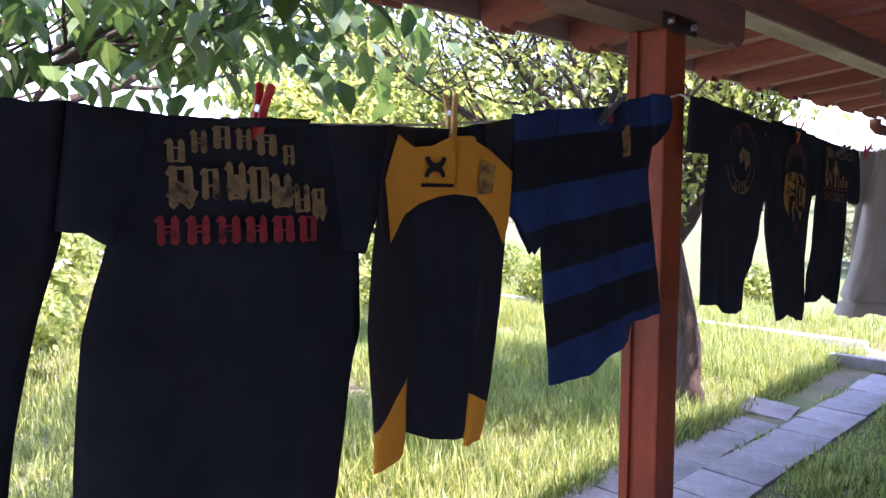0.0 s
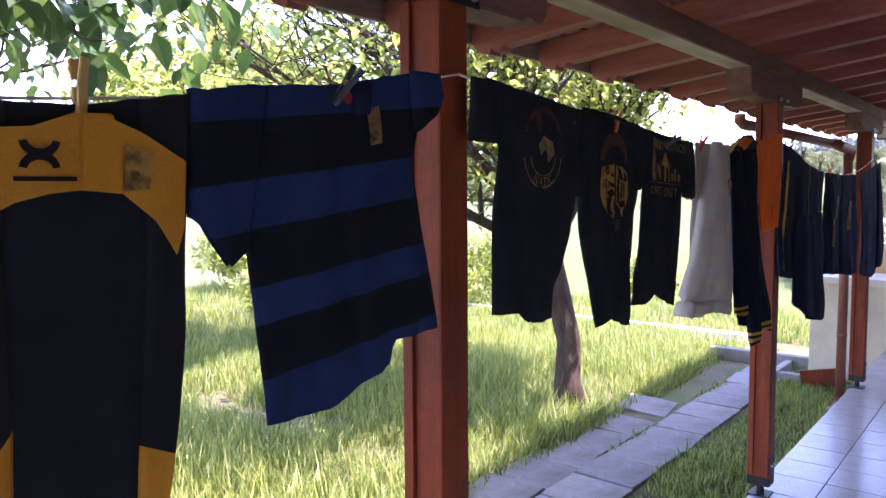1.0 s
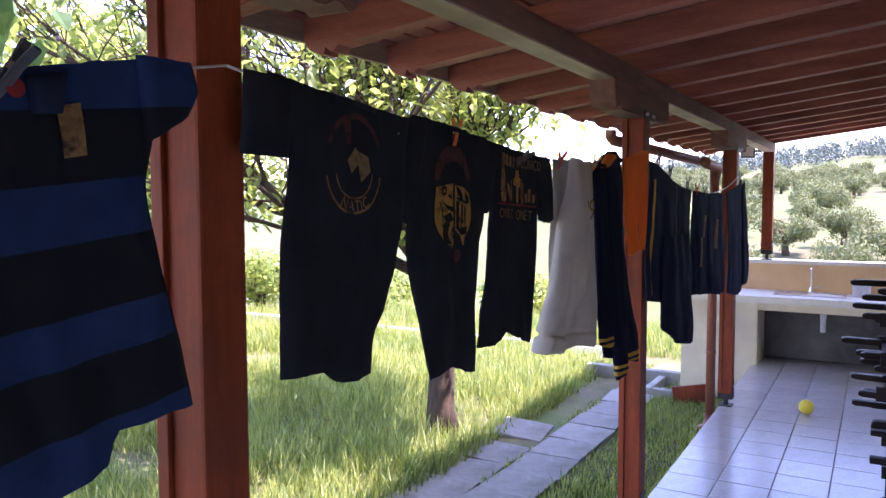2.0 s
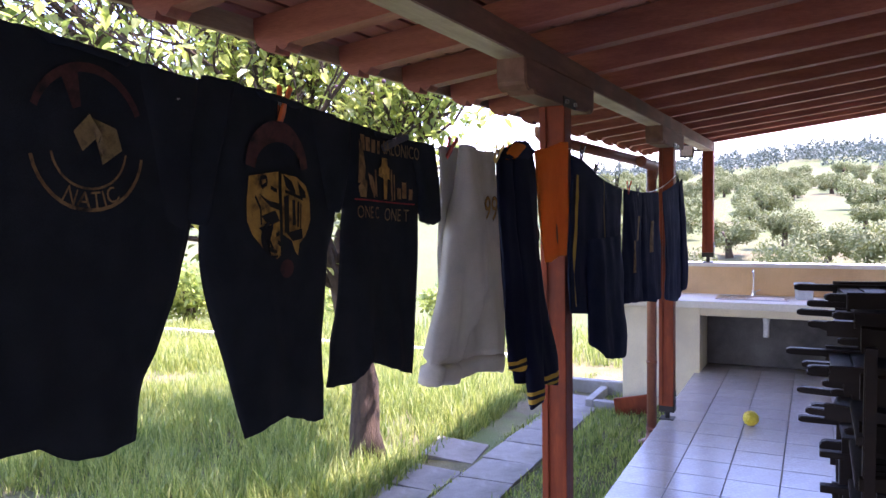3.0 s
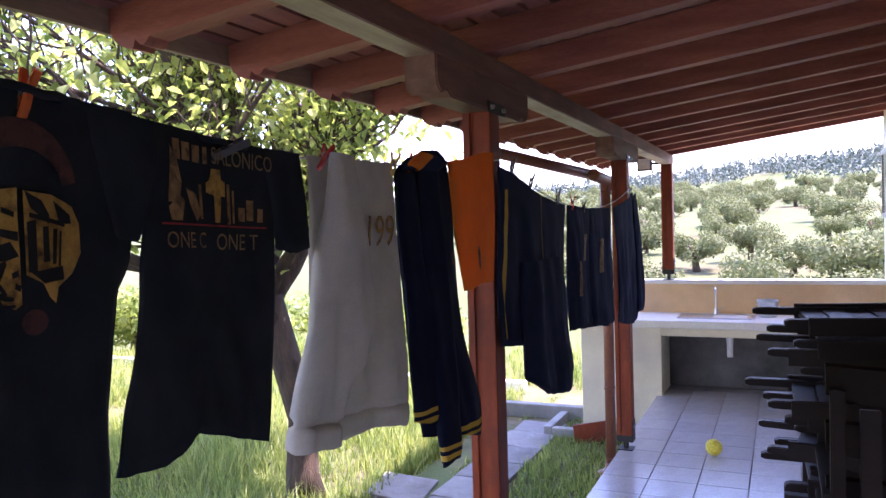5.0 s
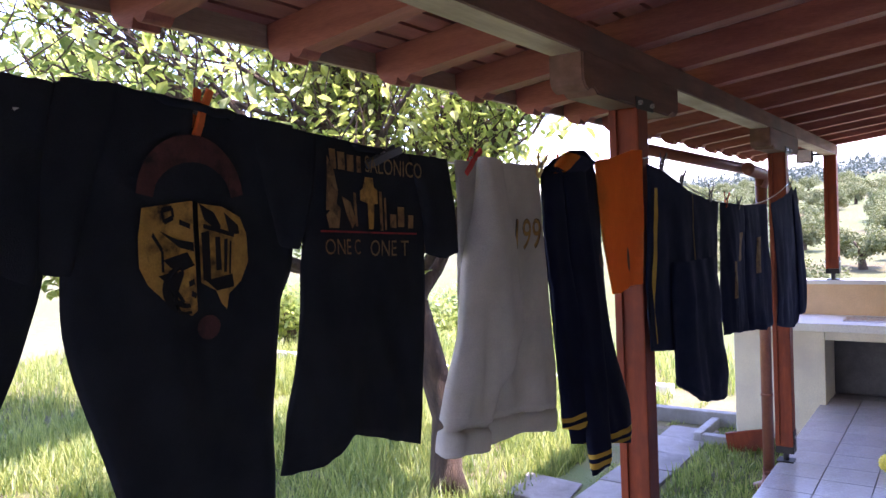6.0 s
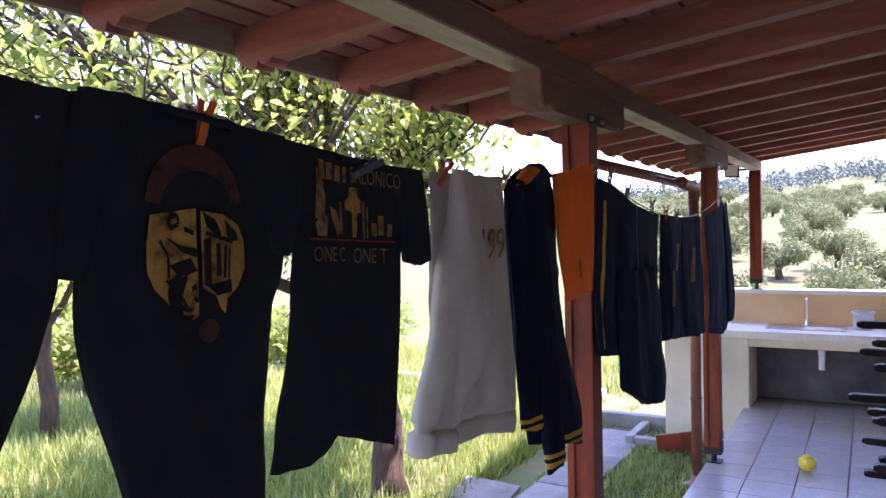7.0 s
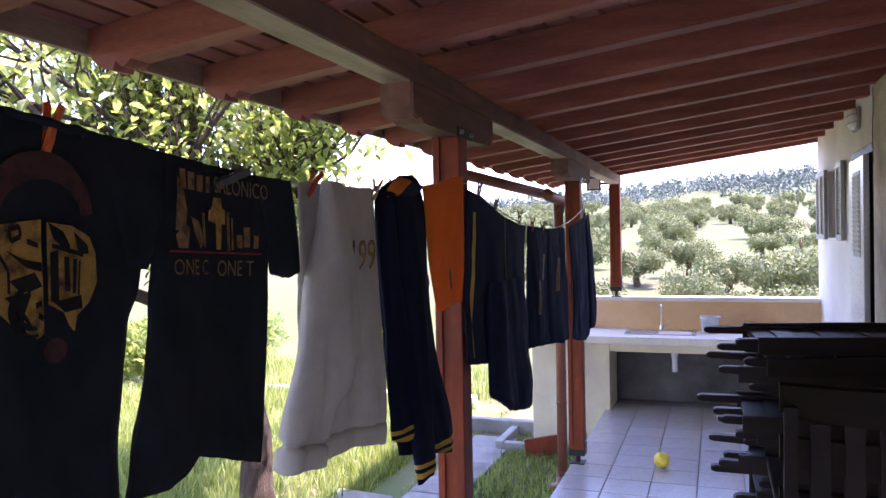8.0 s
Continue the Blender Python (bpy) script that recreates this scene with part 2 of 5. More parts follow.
def tube(bm, pts, radii, sides=10, cap=True):
    """A tapered round bar along a line of points."""
    rings = []
    up = Vector((0, 0, 1))
    for i, p in enumerate(pts):
        a, b = Vector(pts[max(i - 1, 0)]), Vector(pts[min(i + 1, len(pts) - 1)])
        d = (b - a).normalized()
        s = d.cross(up if abs(d.z) < 0.95 else Vector((1, 0, 0))).normalized()
        t = s.cross(d)
        r = radii[i] if isinstance(radii, (list, tuple)) else radii
        rings.append([bm.verts.new(Vector(p) + r * (math.cos(k * math.tau / sides) * s + math.sin(k * math.tau / sides) * t)) for k in range(sides)])
    for a, b in zip(rings, rings[1:]):
        for k in range(sides):
            bm.faces.new((a[k], a[(k + 1) % sides], b[(k + 1) % sides], b[k]))
    if cap:
        bm.faces.new(rings[0][::-1])
        bm.faces.new(rings[-1])


def prism(bm, outline, axis, a, b, bevel=0.0):
    """An outline in the plane across axis, drawn out from a to b."""
    def at(p, h):
        return {"x": (h, p[0], p[1]), "y": (p[0], h, p[1]), "z": (p[0], p[1], h)}[axis]
    lo = [bm.verts.new(at(p, a)) for p in outline]
    hi = [bm.verts.new(at(p, b)) for p in outline]
    n = len(outline)
    fs = [bm.faces.new(lo), bm.faces.new(hi[::-1])]
    fs += [bm.faces.new((lo[(k + 1) % n], lo[k], hi[k], hi[(k + 1) % n])) for k in range(n)]
    bmesh.ops.recalc_face_normals(bm, faces=fs)
    if bevel:
        es = [e for f in fs[:2] for e in f.edges]
        bmesh.ops.bevel(bm, geom=es, offset=bevel, segments=2, affect="EDGES")


def mesh_of(bm, name, material, smooth=False):
    me = bpy.data.meshes.new(name)
    bmesh.ops.recalc_face_normals(bm, faces=bm.faces)
    bm.to_mesh(me)
    bm.free()
    me.materials.append(material)
    if smooth:
        me.shade_smooth()
    return me


def part(name, bm, material, parent=None, label="", smooth=False):
    ob = new(name, mesh_of(bm, name, material, smooth))
    if parent is not None:
        ob.parent = parent
    return tagged(ob, label)


def thing(name, at, label, category, group="", kind=""):
    ob = new(name)
    ob.empty_display_size = 0.1
    ob.location = at
    return tagged(ob, label, category, group, kind)


def one(name, bm, material, label, category="", kind="", smooth=False, group=""):
    return tagged(part(name, bm, material, None, "", smooth), label, category, group, kind)


def piece(name, me, parent, m, group=""):
    ob = new(name, me)
    ob.parent = parent
    ob.matrix_local = m
    return ob

# ---- ground: garden, valley and hill in one sheet ----
def lie(x, y):
    """Height of the land."""
    d = math.hypot(max(0.0, x), 0.6 * max(0.0, y)) if y > 0 else max(0.0, x)
    steps = ((0, GR), (15, GR), (22, -2.6), (30, -2.4), (40, -1.3), (60, 0.0), (120, 3.6), (200, 8.6), (300, 17.0), (380, 21.0), (500, 22.0), (3000, 20.0))
    h = GR
    for (a, ha), (b, hb) in zip(steps, steps[1:]):
        if a <= d <= b:
            u = (d - a) / (b - a)
            h = ha + (hb - ha) * u * u * (3 - 2 * u) if d < 40 else ha + (hb - ha) * u
    if d > 100:
        h *= 1 + min(1.0, (d - 100) / 120) * max(-0.4, min(0.5, -0.0045 * y))
        h += min(1.0, (d - 100) / 100) * 2.2 * noise.noise(Vector((x * 0.012, y * 0.012, 3)))
    back = max(0.0, -x - 8) + max(0.0, -y - 12)
    return h - 0.02 * back


def axis_steps(far):
    out, s, v = [0.0], 0.5, 0.0
    while v < far:
        v += s
        s *= 1.09 if v > 14 else 1.0
        out.append(v)
    return out


def make_ground():
    xs = sorted({-v for v in axis_steps(900)[::2]} | set(axis_steps(1500)))
    ys = sorted({-v for v in axis_steps(1200)} | set(axis_steps(1200)))
    verts = []
    for x in xs:
        for y in ys:
            z = lie(x, y) + (0.03 * noise.noise(Vector((x * 1.3, y * 1.3, 0))) if y > 2 else 0)
            verts.append((x, y, z))
    n = len(ys)
    faces = [(i * n + j, (i + 1) * n + j, (i + 1) * n + j + 1, i * n + j + 1) for i in range(len(xs) - 1) for j in range(n - 1)]
    me = bpy.data.meshes.new("ground")
    me.from_pydata(verts, [], faces)
    me.shade_smooth()
    m = bpy.data.materials.new("grassland_and_dry_fields")
    m.use_nodes = True
    nt = m.node_tree
    p = nt.nodes["Principled BSDF"]
    p.inputs["Roughness"].default_value = 0.95
    near = ramp(nt, noise_tex(nt, 2.2, 6), (0.16, 0.13, 0.07), (0.09, 0.11, 0.03), 0.35, 0.65)
    far = ramp(nt, noise_tex(nt, 0.05, 5, (1, 0.35, 1)), (0.105, 0.082, 0.036), (0.08, 0.105, 0.026), 0.36, 0.50)
    tex = nt.nodes.new("ShaderNodeTexCoord")
    sep = nt.nodes.new("ShaderNodeSeparateXYZ")
    nt.links.new(tex.outputs["Object"], sep.inputs[0])
    mr = nt.nodes.new("ShaderNodeMapRange")
    mr.inputs[1].default_value, mr.inputs[2].default_value = 14, 30
    nt.links.new(sep.outputs[0], mr.inputs[0])
    c = mixed(nt, near, far, mr.outputs[0])
    c = mixed(nt, c, ramp(nt, noise_tex(nt, 14, 4), (0.7, 0.7, 0.7), (1.2, 1.2, 1.2)), 0.7, "MULTIPLY")
    nt.links.new(c, p.inputs["Base Color"])
    b = nt.nodes.new("ShaderNodeBump")
    b.inputs["Distance"].default_value = 0.03
    nt.links.new(noise_tex(nt, 30, 4), b.inputs["Height"])
    nt.links.new(b.outputs[0], p.inputs["Normal"])
    me.materials.append(m)
    return tagged(new("ground", me), "overgrown garden lawn running out to dry hillside fields", "ground", "", "structure")


make_ground()

# ---- porch: floor, house wall, counter, parapet ----
def make_floor():
    bm = bmesh.new()
    box(bm, WEST_X, END_X - 0.15, WALL_Y - 0.2, EDGE_Y - 0.012, GR - 0.3, F - 0.012)
    return one("floor", bm, M["grout"], "raised porch floor of glossy pale square tiles", "floor", "structure")


floor = make_floor()


def make_wall():
    """House wall along the porch, with a window opening and a doorway through it."""
    bm = bmesh.new()
    y0, y1 = WALL_Y - 0.25, WALL_Y
    top = 3.05
    box(bm, WEST_X, 8.20, y0, y1, GR - 0.2, top)
    box(bm, 9.20, 9.95, y0, y1, GR - 0.2, top)
    box(bm, 10.66, END_X + 0.02, y0, y1, GR - 0.2, top)
    box(bm, 8.20, 9.20, y0, y1, 2.42, top)
    box(bm, 9.95, 10.66, y0, y1, 2.38, top)
    box(bm, 9.95, 10.66, y0, y1, GR - 0.2, 1.74)
    box(bm, END_X - 0.25, END_X + 0.02, -5, y0, GR - 0.2, top)
    return one("wall_house", bm, M["white_plaster"], "white plastered house wall with stains", "wall", "structure")


make_wall()
bm = bmesh.new()
box(bm, WEST_X, END_X - 0.3, -5, -4.8, GR, 3.05)
box(bm, WEST_X, WEST_X + 0.2, -4.8, WALL_Y - 0.25, GR, 3.05)
one("wall_back", bm, M["white_plaster"], "plain white outer house wall", "wall", "structure")
bm = bmesh.new()
box(bm, WEST_X + 0.2, END_X - 0.3, -4.8, WALL_Y - 0.26, F - 0.1, F + 0.1)
one("floor_indoor", bm, M["concrete"], "plain concrete floor inside the house", "floor", "structure")

# ---- garden path of paving slabs: see the end ----
# ---- posts, beam, roof ----
def make_post(x, foot, top, label):
    t = thing("porch_post", (x, 1.58, foot), label, "post", "porch posts")
    h = top - foot
    bm = bmesh.new()
    box(bm, -0.06, 0.06, -0.06, 0.06, 0.12, h, 0.008)
    part("shaft", bm, M["post"], t)
    bm = bmesh.new()
    box(bm, -0.074, -0.061, 0.028, 0.06, 0.14, h - 0.004, 0.003)
    part("edge_batten", bm, M["post"], t)
    for s in (-1, 1):
        bm = bmesh.new()
        box(bm, -0.05, 0.05, s * 0.062 - 0.003, s * 0.062 + 0.003, 0.07, 0.24)
        part("bracket_plate", bm, M["metal"], t, "black iron bracket plate")
        for dx in (-0.025, 0.025):
            bm = bmesh.new()
            bmesh.ops.create_cone(bm, cap_ends=True, segments=8, radius1=0.009, radius2=0.008, depth=0.012,
                                  matrix=pose(dx, s * 0.069, 0.19, 90))
            part("bolt", bm, M["steel"], t)
    bm = bmesh.new()
    box(bm, -0.05, 0.05, -0.06, 0.06, 0.066, 0.118)
    tube(bm, [(0, 0, 0.005), (0, 0, 0.07)], 0.022, 10)
    box(bm, -0.06, 0.06, -0.06, 0.06, 0.0, 0.008)
    part("foot", bm, M["metal"], t, "black iron stand-off foot")
    return t


BEAM_Z = 2.395
BEAM_H = 0.098
for px in (-0.63, 2.47, 5.58, 8.65):
    make_post(px, F, BEAM_Z - 0.14, "square red-brown varnished wooden porch post on an iron foot")
make_post(11.36, 1.085, BEAM_Z, "short red-brown wooden post standing on the parapet")


def make_saddle(x):
    """Rounded bolster between a post and the beam."""
    pts = [(-0.53, 0.0), (-0.53, -0.085)]
    for k in range(1, 6):
        a = math.pi + k * math.pi / 10
        pts.append((-0.48 + 0.05 * math.cos(a), -0.085 + 0.05 * math.sin(a)))
    pts += [(-0.455, -0.122), (-0.43, -0.120), (-0.415, -0.128), (-0.395, -0.14)]
    pts += [(-p[0], p[1]) for p in reversed(pts)]
    bm = bmesh.new()
    prism(bm, pts, "y", -0.066, 0.066, 0.006)
    ob = one("beam_saddle", bm, M["saddle"], "red-brown wooden bolster with rounded ends under the beam", "bolster", "", False, "bolsters on the posts")
    ob.location = (x, 1.58, BEAM_Z - 0.002)
    bm = bmesh.new()
    box(bm, -0.03, 0.17, -0.071, -0.067, -0.15, -0.10, 0.001)
    part("bracket", bm, M["metal"], ob, "dark iron bracket")
    for dx in (0.0, 0.14):
        bm = bmesh.new()
        bmesh.ops.create_cone(bm, cap_ends=True, segments=8, radius1=0.011, radius2=0.009, depth=0.014, matrix=pose(dx, -0.078, -0.125, 90))
        part("bolt", bm, M["steel"], ob)


for px in (-0.63, 2.47, 5.58, 8.65):
    make_saddle(px - 0.07)
bm = bmesh.new()
box(bm, WEST_X, 11.46, 1.52, 1.64, BEAM_Z, BEAM_Z + BEAM_H, 0.008)
beam = one("beam", bm, M["saddle"], "long red-brown beam over the posts, floor bounce painted pale on its underside", "beam", "structure")
ends = [WEST_X + 0.02] + [v for x in (-0.63, 2.47, 5.58, 8.65) for v in (x - 0.60, x + 0.46)] + [11.45]
# added thin plates, pale to imitate light bounced up from the floor
for a, b in zip(ends[::2], ends[1::2]):
    bm = bmesh.new()
    box(bm, a, b, 1.524, 1.636, BEAM_Z - 0.006, BEAM_Z + 0.02)
    part("underside_bounce", bm, M["beam"], beam, "thin added underside plate, floor bounce put into its pale colour")

SLOPE = 0.125


def rafter_z(y):
    """Underside of the rafters."""
    return BEAM_Z + BEAM_H - SLOPE * (y - 1.58)


def make_rafter_mesh():
    """Side outline with an ogee nose at the eave."""
    h, ye, yi = 0.13, 2.41, WALL_Y - 0.1
    lo = [(yi, rafter_z(yi)), (ye - 0.17, rafter_z(ye - 0.17))]
    for k in range(1, 6):
        s = k / 5
        lo.append((ye - 0.17 + 0.06 * s, rafter_z(ye - 0.15) + 0.022 * math.sin(s * math.pi) * -1))
    for k in range(6):
        a = -math.pi / 2 + k * math.pi / 10
        lo.append((ye - 0.10 + 0.10 * math.cos(a), rafter_z(ye) + 0.075 + 0.085 * math.sin(a)))
    hi = [(ye, rafter_z(ye) + h), (yi, rafter_z(yi) + h)]
    bm = bmesh.new()
    prism(bm, lo + hi, "x", -0.045, 0.045)
    return mesh_of(bm, "rafter", M["rafter"])


rafter_mesh = make_rafter_mesh()
RAFTERS = [4.40 + 0.588 * k for k in range(-14, 13)]
for x in RAFTERS:
    ob = new("rafter", rafter_mesh)
    ob.location = (x, 0, 0)
    tagged(ob, "red-brown stained wooden rafter with a rounded nose", "rafter", "roof rafters", "structure")


def make_ceiling():
    """Boards on the rafters, a slit between each two."""
    bm = bmesh.new()
    y, w = WALL_Y - 0.1, 0.112
    while y < 2.41:
        verts = [(x, yy, rafter_z(yy) + zz) for x in (WEST_X, 11.46) for yy, zz in ((y, 0.132), (y + w - 0.02, 0.132), (y + w - 0.02, 0.15), (y, 0.15))]
        v = [bm.verts.new(p) for p in verts]
        for f in ((0, 1, 5, 4), (1, 2, 6, 5), (2, 3, 7, 6), (3, 0, 4, 7), (0, 3, 2, 1), (4, 5, 6, 7)):
            bm.faces.new([v[k] for k in f])
        y += w
    return one("ceiling", bm, M["board"], "red-brown ceiling boards with dark slits between them", "ceiling", "structure")


make_ceiling()


def make_roof():
    """Rows of curved clay tiles over the boards."""
    bm = bmesh.new()
    y0, y1, w = -0.9, 2.46, 0.24
    def zz(y):
        return rafter_z(y) + 0.17
    v = [bm.verts.new(p) for p in ((WEST_X - 0.1, y0, zz(y0)), (11.5, y0, zz(y0)), (11.5, y1, zz(y1)), (WEST_X - 0.1, y1, zz(y1)))]
    bm.faces.new(v)
    x = WEST_X
    while x < 11.4:
        y = y1
        while y > y0:
            ya, yb = y, y - 0.42
            ra, rb = 0.095, 0.08
            a = [bm.verts.new((x + 0.12 + ra * math.cos(t), ya, zz(ya) + 0.02 + ra * math.sin(t))) for t in [math.pi * k / 6 for k in range(7)]]
            b = [bm.verts.new((x + 0.12 + rb * math.cos(t), yb, zz(yb) + 0.005 + rb * math.sin(t))) for t in [math.pi * k / 6 for k in range(7)]]
            for k in range(6):
                bm.faces.new((a[k], a[k + 1], b[k + 1], b[k]))
            y -= 0.38
        x += w
    box(bm, WEST_X, 11.5, -5.1, -0.9, 3.05, 3.2)
    return one("roof", bm, M["roof"], "shallow terracotta tiled porch roof", "roof", "structure")


make_roof()
bm = bmesh.new()
prism(bm, [(2.415, rafter_z(2.41) + 0.05), (2.44, rafter_z(2.41) + 0.05), (2.44, rafter_z(2.41) + 0.15), (2.415, rafter_z(2.41) + 0.15)], "x", WEST_X, 11.47)
one("trim_eave", bm, M["beam"], "pale wooden batten along the eave", "batten", "structure")

# ---- washing and its line ----
def line_z(x):
    """The line sags between the posts it is tied to."""
    ties = [(-0.63, 2.02), (2.47, 2.065), (5.58, 2.05), (8.65, 2.03)]
    sag = [0.155, 0.10, 0.185]
    for (a, za), (b, zb), s in zip(ties, ties[1:], sag):
        if a <= x <= b:
            u = (x - a) / (b - a)
            return za + (zb - za) * u - 4 * s * u * (1 - u)
    return 2.1


for a, b in ((-0.63, 2.47), (2.47, 5.58), (5.58, 8.65)):
    bm = bmesh.new()
    n = 24
    tube(bm, [(a + (b - a) * k / n, LINE_Y + 0.02, line_z(a + (b - a) * k / n)) for k in range(n + 1)], 0.003, 6)
    one("washing_line", bm, M["white"], "thin pale washing line tied between porch posts", "washing line", "", True, "washing lines")


def bend(pts, v):
    """A point on a soft polyline."""
    n = len(pts) - 1
    k = min(int(v * n), n - 1)
    t = v * n - k
    p0, p1, p2, p3 = (Vector(pts[max(0, min(n, i))]) for i in (k - 1, k, k + 1, k + 2))
    m1, m2 = (p2 - p0) * 0.35, (p3 - p1) * 0.35
    t2, t3 = t * t, t * t * t
    return p1 * (2 * t3 - 3 * t2 + 1) + m1 * (t3 - 2 * t2 + t) + p2 * (-2 * t3 + 3 * t2) + m2 * (t3 - t2)


def folds(x, z, seed, amp, top):
    """How far the hanging cloth swings out at a place."""
    drop = min(1.0, max(0.0, (top - z) / 0.5))
    w = noise.noise(Vector((x * 7.0, seed * 3.7, z * 1.1))) + 0.5 * noise.noise(Vector((x * 17.0 + z * 3, seed * 1.3, z * 3.5)))
    crease = 0.25 * noise.noise(Vector((x * 11 - z * 14, seed, z * 9 + x * 4)))
    return amp * (0.25 + 0.75 * drop) * w + 0.35 * amp * crease


class Garment:
    """A piece of washing hung from the line: panels of doubled cloth that hang in folds. Outlines are x and height in the place."""

    def __init__(self, name, x, label, category, seed, amp=0.022, thick=0.012, y=0.0, blow=(0.0, 0.0)):
        self.x0, self.z0, self.seed, self.amp, self.thick, self.y = x, line_z(x), seed, amp, thick, y
        self.blow = blow
        self.at = lambda u, w: (u, w)
        self.ob = thing(name, (x, LINE_Y + y, self.z0), label, category, "washing on the line")

    def swing(self, x, z):
        """The wind moves the hem away from the line."""
        u = min(1.0, max(0.0, (x + 0.25) / 0.5))
        return (self.blow[0] + (self.blow[1] - self.blow[0]) * u) * min(1.3, max(0.0, -z / 0.7)) ** 1.5

    def face(self, x, z, lift=0.004):
        return self.swing(x, z) + folds(x + self.x0, z, self.seed, self.amp, 0.0) - self.thick - lift

    def panel(self, name, left, right, material, hem=(), top=(), nu=26, nv=40, front=0.0, label="", parent=None):
        """left and right run from the line down; top and hem are the points between their ends."""
        bm = bmesh.new()
        le = [(p[0] - self.x0, p[1] - self.z0, 0) for p in left]
        ri = [(p[0] - self.x0, p[1] - self.z0, 0) for p in right]
        edges = []
        for mid, k in ((top, 0), (hem, -1)):
            edges.append([le[k][:2]] + [(p[0] - self.x0, p[1] - self.z0) for p in mid] + [ri[k][:2]])
        def lifted(pts, x):
            (xa, za), (xb, zb) = pts[0], pts[-1]
            f = min(1.0, max(0.0, (x - xa) / (xb - xa)))
            for (x1, z1), (x2, z2) in zip(pts, pts[1:]):
                if x1 <= x <= x2:
                    g = (x - x1) / max(1e-6, x2 - x1)
                    return z1 + (z2 - z1) * g - (za + (zb - za) * f)
            return 0.0
        for side in (-1, 1):
            rows = []
            for j in range(nv + 1):
                v = j / nv
                a, b = bend(le, v), bend(ri, v)
                row = []
                for i in range(nu + 1):
                    u = i / nu
                    p = a.lerp(b, u)
                    xt, xh = le[0][0] + (ri[0][0] - le[0][0]) * u, le[-1][0] + (ri[-1][0] - le[-1][0]) * u
                    z = p.y + v ** 4 * lifted(edges[1], xh) + (1 - v) ** 5 * lifted(edges[0], xt)
                    z += 0.004 * noise.noise(Vector((p.x * 30, self.seed, 2))) * ((1 - v) ** 4 + v ** 6)
                    e = (1 - abs(2 * u - 1) ** 6) * (0.35 + 0.65 * min(1, v * 4)) * (1 if v < 0.97 else 0.6)
                    y = self.swing(p.x, z) + folds(p.x + self.x0, z, self.seed, self.amp, 0.0) + side * self.thick * e - front
                    row.append(bm.verts.new((p.x, y, z)))
                rows.append(row)
            for r, s in zip(rows, rows[1:]):
                for i in range(nu):
                    bm.faces.new((r[i], r[i + 1], s[i + 1], s[i]))
        bmesh.ops.remove_doubles(bm, verts=bm.verts, dist=0.0004)
        return part(name, bm, material, parent or self.ob, label, True)

    def drape(self, name, bm, material, lift=0.004, step=0.02, label="", parent=None):
        """Lays a flat outline on the front of the cloth, following its folds."""
        for v in bm.verts:
            x, z = self.at(v.co.x, v.co.z)
            v.co = Vector((x - self.x0, 0, z - self.z0))
        bmesh.ops.triangulate(bm, faces=bm.faces)
        xs = [v.co.x for v in bm.verts]
        zs = [v.co.z for v in bm.verts]
        for axis, vals in ((0, xs), (2, zs)):
            c = min(vals) + step
            while c < max(vals):
                co, no = [0, 0, 0], [0, 0, 0]
                co[axis], no[axis] = c, 1
                bmesh.ops.bisect_plane(bm, geom=bm.verts[:] + bm.edges[:] + bm.faces[:], plane_co=co, plane_no=no)
                c += step
        for v in bm.verts:
            v.co.y = self.face(v.co.x, v.co.z, lift)
        return part(name, bm, material, parent or self.ob, label, True)

    def shape(self, name, outline, material, lift=0.004, label="", parent=None):
        bm = bmesh.new()
        bm.faces.new([bm.verts.new((x, 0, z)) for x, z in outline])
        return self.drape(name, bm, material, lift, 0.02, label, parent)

    def shapes(self, name, outlines, material, lift=0.004, label=""):
        """Several outlines that make up one drawn mark."""
        bm = bmesh.new()
        for o in outlines:
            bm.faces.new([bm.verts.new((x, 0, z)) for x, z in o])
        return self.drape(name, bm, material, lift, 0.03, label)

    def bars(self, name, rects, material, lift=0.004, label=""):
        for x, z, w, h in rects:
            self.shape(name, [(x + a * w, z + b * h) for a, b in ((-0.5, -0.5), (0.5, -0.5), (0.5, 0.5), (-0.5, 0.5))], material, lift, label)

    def strokes(self, name, lines, width, material, lift=0.006):
        """Drawn lines of a given width."""
        quads = []
        for pts in lines:
            for (xa, za), (xb, zb) in zip(pts, pts[1:]):
                d = math.hypot(xb - xa, zb - za)
                nx, nz = -(zb - za) / d * width / 2, (xb - xa) / d * width / 2
                quads.append([(xa + nx, za + nz), (xa - nx, za - nz), (xb - nx, zb - nz), (xb + nx, zb + nz)])
        return self.shapes(name, quads, material, lift)

    def glyph(self, x, z, w, h, material, seed, lift=0.004):
        """A blackletter-like mark that cannot be read: two broken stems and slanting ties."""
        r = random.Random(seed)
        out = []
        for s in (-1, 1):
            cx, t = x + s * w * 0.24, w * r.uniform(0.13, 0.19)
            out.append([(cx - t, z - h * 0.40), (cx, z - h * 0.5), (cx + t, z - h * 0.40), (cx + t * 0.8, z + h * 0.36), (cx, z + h * 0.5), (cx - t * 0.9, z + h * 0.38)])
        for q in r.sample((-0.42, -0.05, 0.12, 0.42), 2):
            out.append([(x - w * 0.34, z + h * (q - 0.05)), (x + w * 0.34, z + h * (q - 0.02)), (x + w * 0.36, z + h * (q + 0.05)), (x - w * 0.32, z + h * (q + 0.03))])
        out.append([(x - w * 0.5, z + h * 0.30), (x - w * 0.40, z + h * 0.24), (x - w * 0.26, z + h * 0.42), (x - w * 0.34, z + h * 0.48)])
        return self.shapes("print_mark", out, material, lift)

